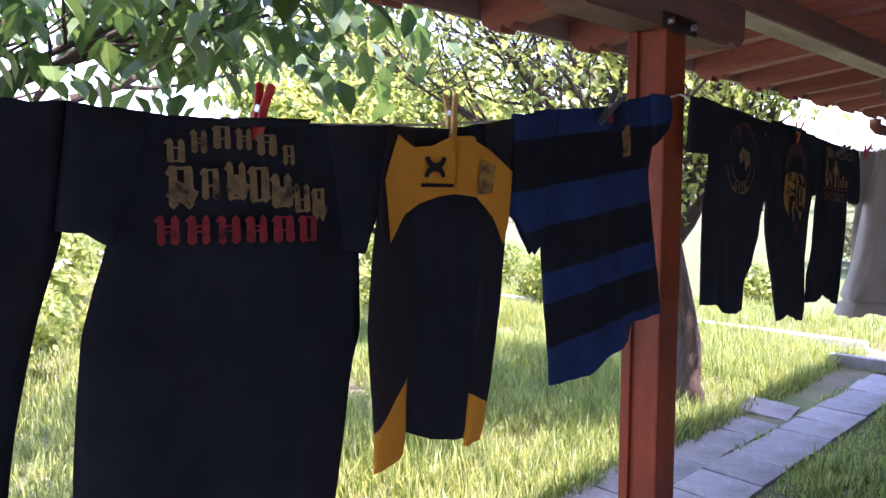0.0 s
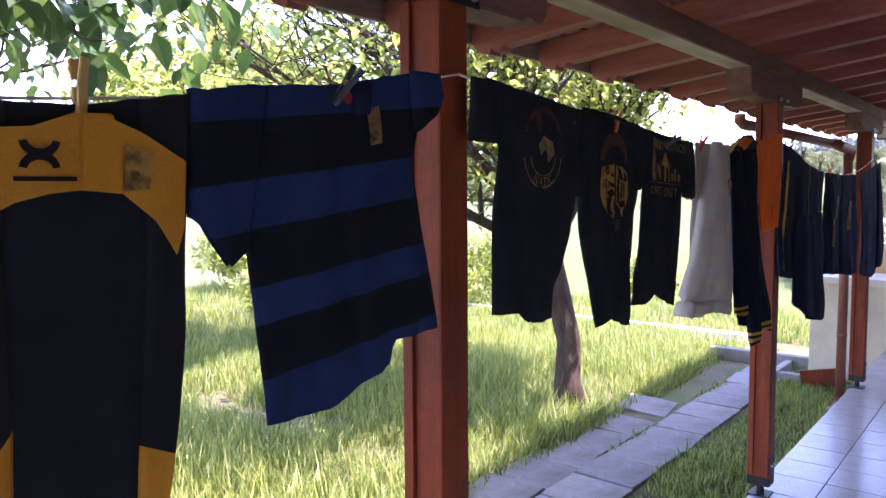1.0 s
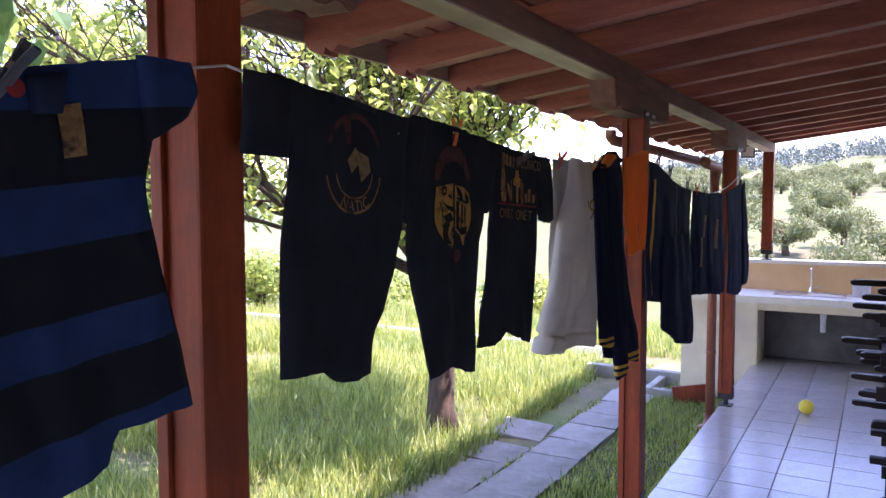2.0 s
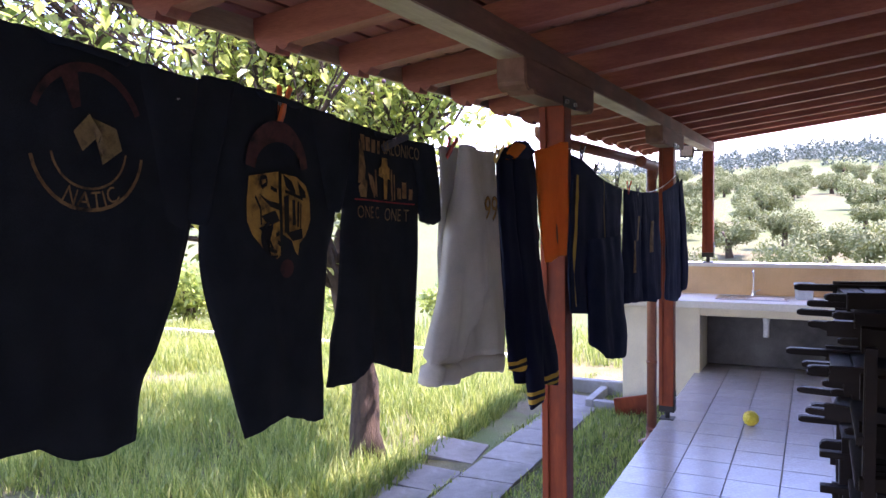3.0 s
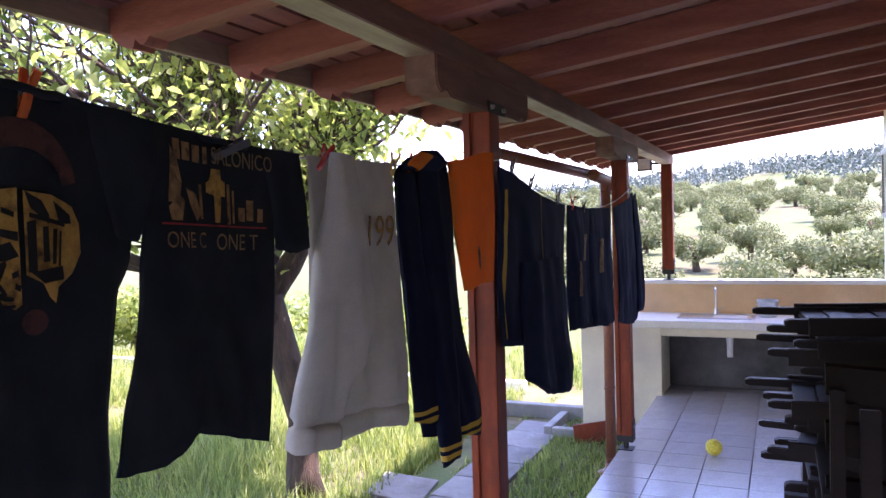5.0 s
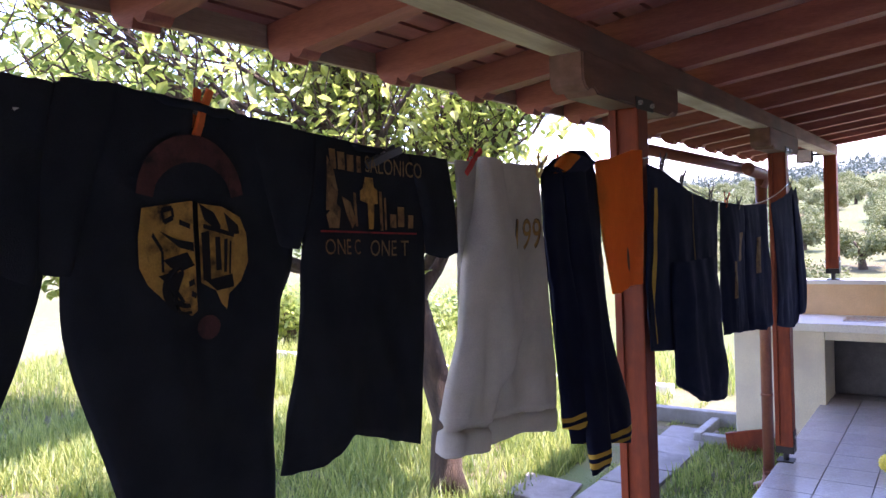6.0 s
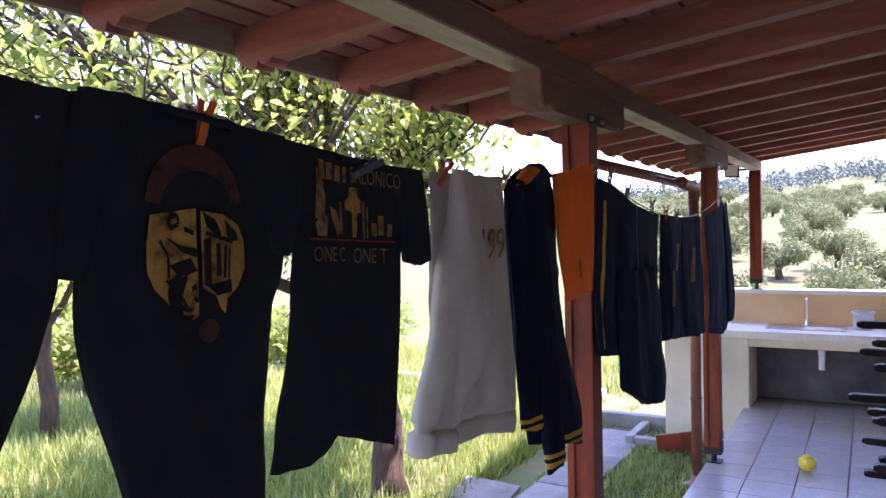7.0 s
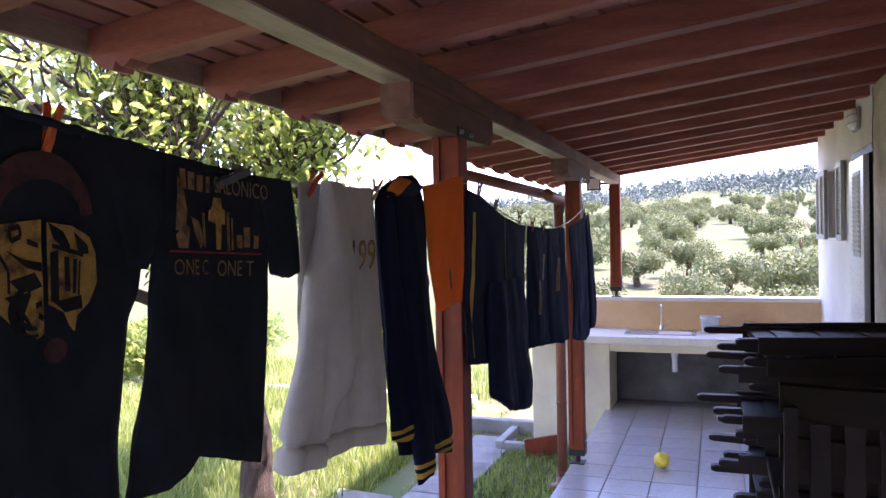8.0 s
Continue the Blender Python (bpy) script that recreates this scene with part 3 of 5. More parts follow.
    def text(self, words, x, z, size, material, lift=0.004, squeeze=1.0, arc=0.0):
        cu = bpy.data.curves.new("lettering", "FONT")
        cu.body, cu.size, cu.align_x, cu.resolution_u = words, size, "CENTER", 3
        tmp = bpy.data.objects.new("lettering", cu)
        scene.collection.objects.link(tmp)
        bpy.context.view_layer.update()
        me = bpy.data.meshes.new_from_object(tmp.evaluated_get(bpy.context.evaluated_depsgraph_get()))
        bm = bmesh.new()
        bm.from_mesh(me)
        bpy.data.objects.remove(tmp)
        bpy.data.meshes.remove(me)
        for v in bm.verts:
            if arc:
                a, r = v.co.x * squeeze / arc, arc - v.co.y
                v.co = Vector((x + r * math.sin(a), 0, z - r * math.cos(a)))
            else:
                v.co = Vector((x + v.co.x * squeeze, 0, z + v.co.y))
        return self.drape("lettering", bm, material, lift, 0.03)


def ellipse(cx, cz, rx, rz, a0=0.0, a1=360.0, n=28):
    return [(cx + rx * math.cos(radians(a0 + (a1 - a0) * k / n)), cz + rz * math.sin(radians(a0 + (a1 - a0) * k / n))) for k in range(n + (0 if a1 - a0 >= 360 else 1))]


# a dark shirt half out of sight
g = Garment("dark_shirt", 0.45, "black cotton shirt hanging from the line", "shirt", 1)
g.panel("body", [(0.10, 1.91), (0.10, 1.5), (0.12, 1.05)], [(0.752, 1.90), (0.735, 1.72), (0.70, 1.608), (0.676, 1.513), (0.655, 1.39), (0.63, 1.05)], M["black_cloth"], top=[(0.45, 1.894), (0.70, 1.896)])
g.panel("collar", [(0.36, 1.90), (0.37, 1.885), (0.39, 1.87)], [(0.60, 1.897), (0.59, 1.882), (0.57, 1.868)], M["dark_ink"], nu=10, nv=6, front=0.006)

# black shirt with a faded three-row print
g = Garment("printed_shirt", 1.0, "black cotton shirt with a faded cream and red print", "shirt", 2, 0.018)
g.panel("body", [(0.80, 1.892), (0.79, 1.72), (0.766, 1.639), (0.749, 1.578), (0.741, 1.501), (0.733, 1.367), (0.73, 1.12)], [(1.235, 1.895), (1.24, 1.7), (1.243, 1.535), (1.228, 1.469), (1.203, 1.326), (1.18, 1.15)], M["black_cloth"], top=[(0.954, 1.89), (1.1, 1.893)])
g.panel("sleeve", [(0.745, 1.898), (0.735, 1.82), (0.722, 1.725)], [(0.86, 1.892), (0.85, 1.82), (0.80, 1.70)], M["black_cloth"], nv=16, nu=14, hem=[(0.76, 1.722)])
g.panel("sleeve", [(1.16, 1.893), (1.18, 1.8), (1.20, 1.675)], [(1.33, 1.903), (1.31, 1.8), (1.255, 1.665)], M["black_cloth"], nv=16, nu=14)
g.panel("neckband", [(0.96, 1.892), (0.965, 1.886), (0.975, 1.878)], [(1.13, 1.90), (1.125, 1.892), (1.11, 1.884)], M["black_cloth"], nv=5, nu=12, front=0.012)
for n, (x, z, w, h) in enumerate(((0.888, 1.838, 0.036, 0.036), (0.925, 1.853, 0.032, 0.036), (0.963, 1.861, 0.036, 0.037), (1.0, 1.860, 0.034, 0.035), (1.04, 1.853, 0.044, 0.036), (1.080, 1.838, 0.028, 0.034))):
    g.glyph(x, z, w, h, M["dull_ink"], 60 + n)
for n, (x, z, w, h) in enumerate(((0.895, 1.785, 0.05, 0.066), (0.942, 1.790, 0.036, 0.05), (0.985, 1.795, 0.042, 0.062), (1.025, 1.790, 0.044, 0.06), (1.066, 1.780, 0.046, 0.058), (1.105, 1.768, 0.04, 0.05), (1.140, 1.757, 0.034, 0.058))):
    g.glyph(x, z, w, h, M["dull_ink"], 80 + n)
    if n % 2 == 0:
        g.shape("print_mark", [(x - w * 0.5, z - h * 0.2), (x + w * 0.3, z - h * 0.45), (x + w * 0.55, z - h * 0.1), (x - w * 0.1, z + h * 0.15)], M["dull_ink"], 0.0045)
for n in range(6):
    g.glyph(0.874 + 0.0485 * n, 1.722 - 0.001 * n, 0.046, 0.046, M["red_ink"], 100 + n)

# black sports top with an amber yoke and cuffs
g = Garment("sports_top", 1.44, "black sports top with amber yoke and cuffs", "sports top", 3, 0.014, blow=(-0.02, 0.08))
g.panel("body", [(1.30, 1.90), (1.30, 1.6), (1.30, 1.29)], [(1.66, 1.935), (1.655, 1.68), (1.66, 1.5), (1.65, 1.22)], M["black_cloth"], top=[(1.477, 1.905)], hem=[(1.36, 1.305), (1.45, 1.265), (1.55, 1.235)])
g.panel("sleeve", [(1.30, 1.90), (1.265, 1.70), (1.243, 1.53), (1.246, 1.455), (1.255, 1.326), (1.25, 1.256)], [(1.37, 1.90), (1.36, 1.7), (1.36, 1.5), (1.36, 1.4), (1.355, 1.30), (1.345, 1.262)], M["cuff_left"], nu=14, front=0.012)
g.panel("sleeve", [(1.57, 1.92), (1.58, 1.7), (1.575, 1.4), (1.572, 1.215)], [(1.665, 1.94), (1.658, 1.68), (1.668, 1.5), (1.66, 1.36), (1.645, 1.21)], M["cuff_right"], nu=14, front=0.012)
g.shape("yoke", [(1.31, 1.884), (1.276, 1.80), (1.288, 1.684), (1.328, 1.736), (1.368, 1.757), (1.415, 1.769), (1.462, 1.774), (1.53, 1.768), (1.586, 1.724), (1.629, 1.663), (1.642, 1.71), (1.643, 1.822), (1.563, 1.866), (1.519, 1.882), (1.513, 1.892), (1.455, 1.889), (1.395, 1.866), (1.35, 1.862)], M["amber_cloth"], 0.02, "amber yoke")
g.shape("placket", [(1.466, 1.886), (1.514, 1.889), (1.526, 1.772), (1.462, 1.776)], M["amber_cloth"], 0.026, "paler amber fold")
g.shape("label_patch", [(1.533, 1.846), (1.582, 1.835), (1.574, 1.775), (1.53, 1.772)], M["gold_ink"], 0.024)
for cz, a0, a1 in ((1.849, 190, 350), (1.803, 10, 170)):
    g.shape("emblem", ellipse(1.402, cz, 0.030, 0.028, a0, a1, 12) + list(reversed(ellipse(1.402, cz, 0.019, 0.015, a0, a1, 12))), M["dark_ink"], 0.0245 if a0 < 100 else 0.026, "plain dark emblem")
g.bars("emblem", [(1.41, 1.791, 0.09, 0.007)], M["dark_ink"], 0.0245, "plain dark bar")

# blue and black striped polo shirt in front of a post
g = Garment("striped_polo_shirt", 2.02, "blue and black broad-striped polo shirt", "polo shirt", 4, 0.02)
g.panel("body", [(1.75, 1.962), (1.785, 1.66), (1.80, 1.54), (1.81, 1.436), (1.82, 1.315)], [(2.30, 2.05), (2.285, 1.95), (2.262, 1.84), (2.268, 1.78), (2.296, 1.66), (2.325, 1.56), (2.352, 1.43)], M["striped_cloth"], nu=48, top=[(1.80, 1.968), (2.02, 1.99), (2.2, 2.03)],
        hem=[(1.90, 1.311), (2.0, 1.316), (2.05, 1.335), (2.10, 1.350), (2.178, 1.37), (2.19, 1.425)])
g.panel("sleeve", [(1.66, 1.945), (1.656, 1.84), (1.654, 1.727)], [(1.84, 1.97), (1.81, 1.8), (1.785, 1.66)], M["striped_cloth"], nu=14, nv=18, front=0.008, hem=[(1.682, 1.712), (1.735, 1.632)])
g.panel("sleeve", [(2.24, 2.045), (2.245, 1.99), (2.255, 1.90)], [(2.36, 2.05), (2.375, 2.0), (2.352, 1.955)], M["striped_cloth"], nu=12, nv=14, front=0.008)
g.panel("placket", [(2.05, 1.985), (2.055, 1.955), (2.06, 1.93)], [(2.12, 2.0), (2.115, 1.97), (2.11, 1.935)], M["navy_cloth"], nu=8, nv=8, front=0.01)
g.shape("chest_patch", [(2.095, 1.945), (2.135, 1.955), (2.145, 1.875), (2.105, 1.868)], M["brown_ink"], 0.004)
g.shape("collar_tab", ellipse(2.03, 1.963, 0.014, 0.014, 0, 360, 10), M["red_ink"], 0.012)

# shirt with an arched emblem print
g = Garment("printed_shirt", 2.83, "black T-shirt with a faded arched print", "T-shirt", 5)
g.panel("body", [(2.56, 2.068), (2.625, 1.90), (2.592, 1.70), (2.578, 1.43)], [(3.075, 2.02), (3.06, 1.75), (3.005, 1.60), (2.945, 1.48), (2.92, 1.375)], M["black_cloth"], top=[(2.69, 2.052), (2.9, 2.034)], hem=[(2.735, 1.413), (2.80, 1.375), (2.86, 1.37)])
g.panel("sleeve", [(2.495, 2.062), (2.492, 1.98), (2.485, 1.897)], [(2.64, 2.06), (2.63, 1.98), (2.625, 1.895)], M["black_cloth"], nu=12, nv=14)
g.panel("sleeve", [(2.93, 2.03), (2.96, 1.9), (2.98, 1.75)], [(3.095, 2.02), (3.07, 1.9), (3.05, 1.735)], M["black_cloth"], nu=12, nv=14)
g.panel("neckband", [(2.75, 2.045), (2.755, 2.04), (2.77, 2.03)], [(2.93, 2.028), (2.925, 2.02), (2.915, 2.014)], M["black_cloth"], nu=12, nv=5, front=0.012)
ax, az = 2.835, 1.878
for r0, r1 in ((0.106, 0.100), (0.071, 0.067)):
    g.shape("print_band", ellipse(ax, az, r0, r0, 190, 350, 16) + list(reversed(ellipse(ax, az, r1, r1, 190, 350, 16))), M["brown_ink"])
g.text("NATIC", ax, az, 0.038, M["brown_ink"], 0.004, 1.0, 0.1)
g.shapes("print_emblem", [[(ax - 0.03, az + 0.02), (ax, az + 0.05), (ax + 0.02, az + 0.02), (ax - 0.015, az - 0.01)], [(ax + 0.0, az + 0.045), (ax + 0.05, az + 0.03), (ax + 0.06, az - 0.005), (ax + 0.02, az - 0.03), (ax + 0.022, az + 0.018)]], M["dull_ink"])
g.shape("print_emblem", [(ax - 0.05, az + 0.11), (ax - 0.02, az + 0.125), (ax - 0.015, az + 0.06), (ax - 0.03, az + 0.055)], M["faint_ink"])
g.shape("print_emblem", ellipse(ax, az + 0.02, 0.106, 0.11, 20, 160, 16) + list(reversed(ellipse(ax, az + 0.02, 0.095, 0.095, 20, 160, 16))), M["faint_ink"])

# shirt with an oval print
g = Garment("printed_shirt", 3.30, "black T-shirt with a gold and black oval print", "T-shirt", 6)
g.panel("body", [(3.10, 2.03), (3.085, 1.75), (3.085, 1.66), (3.098, 1.585), (3.13, 1.47), (3.175, 1.305)], [(3.55, 2.0), (3.535, 1.74), (3.50, 1.67), (3.482, 1.585), (3.468, 1.446), (3.458, 1.28)], M["black_cloth"], top=[(3.16, 2.032), (3.35, 2.014)], hem=[(3.24, 1.315), (3.33, 1.315), (3.41, 1.28)])
g.panel("sleeve", [(3.085, 2.022), (3.05, 1.9), (3.045, 1.752)], [(3.20, 2.03), (3.15, 1.9), (3.10, 1.744)], M["black_cloth"], nu=12, nv=14)
g.panel("sleeve", [(3.43, 2.005), (3.46, 1.88), (3.495, 1.77)], [(3.61, 1.988), (3.595, 1.88), (3.552, 1.762)], M["black_cloth"], nu=12, nv=14)
g.panel("neckband", [(3.24, 2.022), (3.245, 2.015), (3.26, 2.006)], [(3.41, 2.008), (3.405, 2.0), (3.395, 1.992)], M["black_cloth"], nu=12, nv=5, front=0.012)
g.at = lambda u, w: (3.304 + 0.106 * u, 1.853 - 0.187 * w)
g.shape("print_half", [(-0.92, 0.06), (-0.1, 0.0), (-0.05, 0.0), (-0.05, 0.96), (-0.15, 1.0), (-0.58, 0.87), (-0.88, 0.70), (-1.0, 0.55), (-1.0, 0.30)], M["gold_ink"], 0.004)
g.shape("print_half", [(0.04, 0.02), (0.5, 0.05), (0.88, 0.15), (1.0, 0.30), (1.0, 0.56), (0.82, 0.74), (0.55, 0.84), (0.5, 0.98), (0.4, 0.92), (0.3, 0.80), (0.04, 0.72)], M["gold_ink"], 0.004)
g.shape("print_crest", ellipse(0.0, 0.02, 1.0, -0.60, 8, 172, 18) + list(reversed(ellipse(0.0, 0.02, 0.72, -0.36, 8, 172, 18))), M["faint_ink"], 0.004)
g.shape("print_tassel", ellipse(0.15, 1.12, 0.22, 0.11, 0, 360, 14), M["faint_ink"], 0.005)
# profile on one half
g.shapes("print_wedge", [[(-0.66, 0.25), (-0.35, 0.33), (-0.08, 0.36), (-0.08, 0.44), (-0.32, 0.40)], [(-0.62, 0.50), (-0.2, 0.44), (-0.08, 0.56), (-0.3, 0.60), (-0.5, 0.57)], [(-0.72, 0.63), (-0.45, 0.60), (-0.55, 0.72)]], M["dark_ink"], 0.007)
g.strokes("print_stroke", [[(-0.78, 0.28), (-0.62, 0.42), (-0.64, 0.60)], [(-0.6, 0.08), (-0.42, 0.06), (-0.4, 0.14), (-0.56, 0.18), (-0.6, 0.08)], [(-0.3, 0.18), (-0.12, 0.22)]], 0.045, M["dark_ink"], 0.007)
for r, w in ((0.44, 0.05), (0.33, 0.07)):
    g.shape("print_ring", ellipse(-0.24, 0.76, r, r * 0.5, 80, 262, 16) + list(reversed(ellipse(-0.24, 0.76, r - w, (r - w) * 0.5, 80, 262, 16))), M["dark_ink"], 0.007)
g.strokes("print_stroke", [[(-0.42, 0.78), (-0.3, 0.88)], [(-0.2, 0.72), (-0.1, 0.70)], [(-0.16, 0.80), (-0.08, 0.83)]], 0.05, M["dark_ink"], 0.007)
# column on the other half
g.shapes("print_shadow", [[(0.04, 0.02), (0.3, 0.10), (0.42, 0.22), (0.4, 0.30), (0.12, 0.16)], [(0.06, 0.28), (0.2, 0.26), (0.2, 0.70), (0.06, 0.70)], [(0.30, 0.32), (0.40, 0.32), (0.40, 0.62), (0.30, 0.62)], [(0.48, 0.34), (0.56, 0.34), (0.50, 0.64), (0.44, 0.64)],
                          [(0.1, 0.70), (0.62, 0.66), (0.64, 0.78), (0.3, 0.80)], [(0.5, 0.10), (0.80, 0.22), (0.82, 0.30), (0.6, 0.30)]], M["dark_ink"], 0.007)
g.strokes("print_stroke", [[(0.62, 0.36), (0.56, 0.66)], [(0.10, 0.22), (0.7, 0.31)]], 0.04, M["dark_ink"], 0.007)

# shirt with lettering
g = Garment("lettered_shirt", 3.78, "black T-shirt with bronze lettering and a tower print", "T-shirt", 7, blow=(0.0, 0.02))
g.panel("body", [(3.59, 1.99), (3.55, 1.74), (3.54, 1.625), (3.507, 1.48), (3.475, 1.345)], [(3.98, 1.962), (3.958, 1.735), (3.945, 1.5), (3.93, 1.285)], M["black_cloth"], top=[(3.75, 1.976)], hem=[(3.58, 1.335), (3.63, 1.345), (3.652, 1.362), (3.668, 1.376), (3.78, 1.338)], nu=36)
g.panel("sleeve", [(3.90, 1.965), (3.94, 1.84), (3.955, 1.735)], [(4.06, 1.962), (4.085, 1.84), (4.098, 1.73)], M["black_cloth"], nu=14, nv=16, front=0.006, hem=[(4.015, 1.72)])
g.panel("neckband", [(3.70, 1.976), (3.705, 1.97), (3.715, 1.962)], [(3.87, 1.968), (3.865, 1.96), (3.855, 1.952)], M["black_cloth"], nu=12, nv=5, front=0.012)
g.at = lambda u, w: (3.752 + 1.1 * u, 1.916 + (w + 0.085) * 1.0 - 0.05 * u)
g.text("SALONICO", 0.07, -0.085, 0.050, M["dull_ink"], 0.011, 0.72)
g.bars("print_bar", [(-0.105, -0.066, 0.016, 0.04), (-0.082, -0.068, 0.02, 0.036), (-0.055, -0.07, 0.02, 0.034), (-0.030, -0.07, 0.012, 0.034)], M["brown_ink"])
g.shape("print_tower", [(-0.03, -0.145), (-0.03, -0.125), (-0.018, -0.118), (-0.014, -0.095), (0.012, -0.095), (0.014, -0.115), (0.026, -0.12), (0.026, -0.15), (0.014, -0.15), (0.008, -0.205), (-0.006, -0.205), (-0.008, -0.15)], M["gold_ink"])
g.bars("print_stroke", [(0.036, -0.165, 0.009, 0.085), (0.05, -0.17, 0.006, 0.07), (0.075, -0.185, 0.02, 0.03), (0.10, -0.175, 0.02, 0.045), (0.128, -0.185, 0.014, 0.03)], M["brown_ink"])
g.shapes("print_figure", [[(-0.13, -0.17), (-0.12, -0.06), (-0.105, -0.09), (-0.095, -0.13), (-0.105, -0.17)], [(-0.125, -0.205), (-0.10, -0.205), (-0.09, -0.165), (-0.105, -0.155), (-0.13, -0.18)], [(-0.085, -0.14), (-0.06, -0.15), (-0.045, -0.19), (-0.06, -0.205), (-0.075, -0.175)], [(-0.05, -0.13), (-0.042, -0.13), (-0.04, -0.20), (-0.048, -0.20)]], M["brown_ink"])
g.bars("print_line", [(0.0, -0.212, 0.29, 0.004)], M["red_ink"])
g.text("ONE C", -0.085, -0.258, 0.045, M["brown_ink"], 0.004, 0.75)
g.text("ONE T", 0.06, -0.262, 0.05, M["dull_ink"], 0.004, 0.85)

# grey sweatshirt
g = Garment("grey_sweatshirt", 4.34, "light grey fleece sweatshirt, one sleeve hanging in front", "sweatshirt", 8, 0.030, 0.02, blow=(0.10, 0.0))
g.panel("body", [(4.10, 1.962), (4.13, 1.60), (4.24, 1.25)], [(4.557, 1.97), (4.56, 1.743), (4.609, 1.423), (4.598, 1.22)], M["grey_cloth"], hem=[(4.42, 1.25)], nu=36)
g.panel("waistband", [(4.24, 1.26), (4.25, 1.22), (4.265, 1.175)], [(4.60, 1.235), (4.60, 1.2), (4.588, 1.158)], M["grey_cloth"], nu=24, nv=8, front=0.002, hem=[(4.41, 1.195)])
g.thick = 0.045
g.panel("sleeve", [(4.085, 1.962), (4.07, 1.80), (4.042, 1.69), (4.028, 1.55), (4.008, 1.44), (4.0, 1.30)], [(4.18, 1.958), (4.215, 1.79), (4.262, 1.66), (4.31, 1.50), (4.20, 1.36), (4.185, 1.27)], M["grey_cloth"], nu=20, front=0.085)
g.panel("cuff", [(4.002, 1.305), (4.005, 1.27), (4.02, 1.225)], [(4.183, 1.275), (4.19, 1.235), (4.192, 1.20)], M["grey_cloth"], nu=14, nv=8, front=0.086)
g.thick = 0.02
g.text("199", 4.42, 1.722, 0.128, M["dark_ink"], 0.012, 0.80)
g.text("199", 4.415, 1.725, 0.120, M["gold_ink"], 0.016, 0.80)

# navy jacket with yellow-striped cuffs
g = Garment("bomber_jacket", 4.80, "navy jacket with yellow-striped knitted cuffs", "jacket", 9, 0.020, 0.018, blow=(0.0, -0.07))
g.panel("body", [(4.57, 1.945), (4.59, 1.7), (4.63, 1.45), (4.66, 1.10)], [(4.955, 2.015), (5.005, 1.90), (5.0, 1.68), (5.006, 1.42), (5.025, 1.15), (5.0, 1.025)], M["cuff_0"], top=[(4.68, 1.995), (4.80, 2.03), (4.88, 2.035)], hem=[(4.85, 1.06)])
g.panel("sleeve", [(4.556, 1.94), (4.561, 1.77), (4.61, 1.485), (4.602, 1.162)], [(4.68, 1.95), (4.70, 1.7), (4.74, 1.45), (4.73, 1.13)], M["cuff_1"], nu=12, front=0.02)
g.panel("sleeve", [(4.68, 1.95), (4.70, 1.5), (4.705, 1.25), (4.71, 0.992)], [(4.84, 1.96), (4.85, 1.5), (4.84, 1.25), (4.83, 1.0)], M["cuff_2"], nu=12, front=0.028)
g.panel("collar", [(4.60, 1.955), (4.66, 1.99), (4.76, 2.025)], [(4.80, 1.93), (4.87, 1.96), (4.955, 1.995)], M["navy_cloth"], nu=12, nv=12, front=0.014)
g.panel("lining", [(4.61, 1.965), (4.64, 1.985), (4.70, 2.015)], [(4.68, 1.95), (4.72, 1.972), (4.78, 2.005)], M["orange_cloth"], nu=8, nv=8, front=0.034, label="orange lining at the neck")
g.shape("sleeve_badge", ellipse(4.93, 1.66, 0.022, 0.028, 0, 360, 14), M["faint_ink"], 0.006)

# orange cloth in front of a post
g = Garment("orange_cloth", 5.17, "plain orange cotton cloth hung against a post", "cloth", 10, 0.010, 0.004, -0.02)
g.panel("sheet", [(4.934, 2.0), (4.98, 1.75), (5.05, 1.535)], [(5.405, 2.065), (5.40, 1.8), (5.368, 1.545)], M["orange_cloth"], top=[(5.1, 2.02), (5.3, 2.06)], hem=[(5.12, 1.53), (5.2, 1.55)])
g.shape("stain", ellipse(5.19, 1.65, 0.018, 0.045, 0, 360, 14), M["brown_ink"], 0.004)

# dark clothes past the second post
g = Garment("dark_sweatshirt", 5.95, "dark navy sweatshirt with a thin yellow side stripe", "sweatshirt", 11, 0.03, 0.02)
g.panel("body", [(5.52, 2.02), (5.50, 1.6), (5.48, 1.26)], [(6.61, 1.87), (6.55, 1.50), (6.50, 1.15)], M["navy_cloth"], top=[(5.7, 1.998), (6.015, 1.92), (6.3, 1.885)], hem=[(5.72, 1.226), (5.9, 1.20)])
g.panel("sleeve", [(5.75, 1.6), (5.72, 1.3), (5.735, 1.09)], [(6.45, 1.6), (6.50, 1.26), (6.56, 0.975), (6.50, 0.87)], M["navy_cloth"], nu=20, front=0.03, hem=[(5.95, 0.98), (6.10, 0.925), (6.3, 0.895)])
g.shape("side_stripe", [(5.525, 1.92), (5.56, 1.92), (5.52, 1.29), (5.487, 1.29)], M["stripe_ink"], 0.006)
g.strokes("seam", [[(6.02, 1.90), (6.05, 1.6), (6.10, 1.3)]], 0.012, M["dull_ink"], 0.006)
g = Garment("dark_shorts", 6.85, "dark navy shorts pinned by the waist", "shorts", 12, 0.035, 0.014)
g.panel("body", [(6.62, 1.868), (6.60, 1.52), (6.64, 1.16)], [(7.12, 1.855), (7.14, 1.5), (7.16, 1.12)], M["navy_cloth"], hem=[(6.8, 1.165), (6.95, 1.13)])
g.bars("print_patch", [(6.95, 1.62, 0.10, 0.16), (6.75, 1.45, 0.05, 0.2)], M["brown_ink"], 0.006)
g = Garment("dark_trousers", 7.42, "dark navy trousers folded over the line", "trousers", 13, 0.035, 0.014)
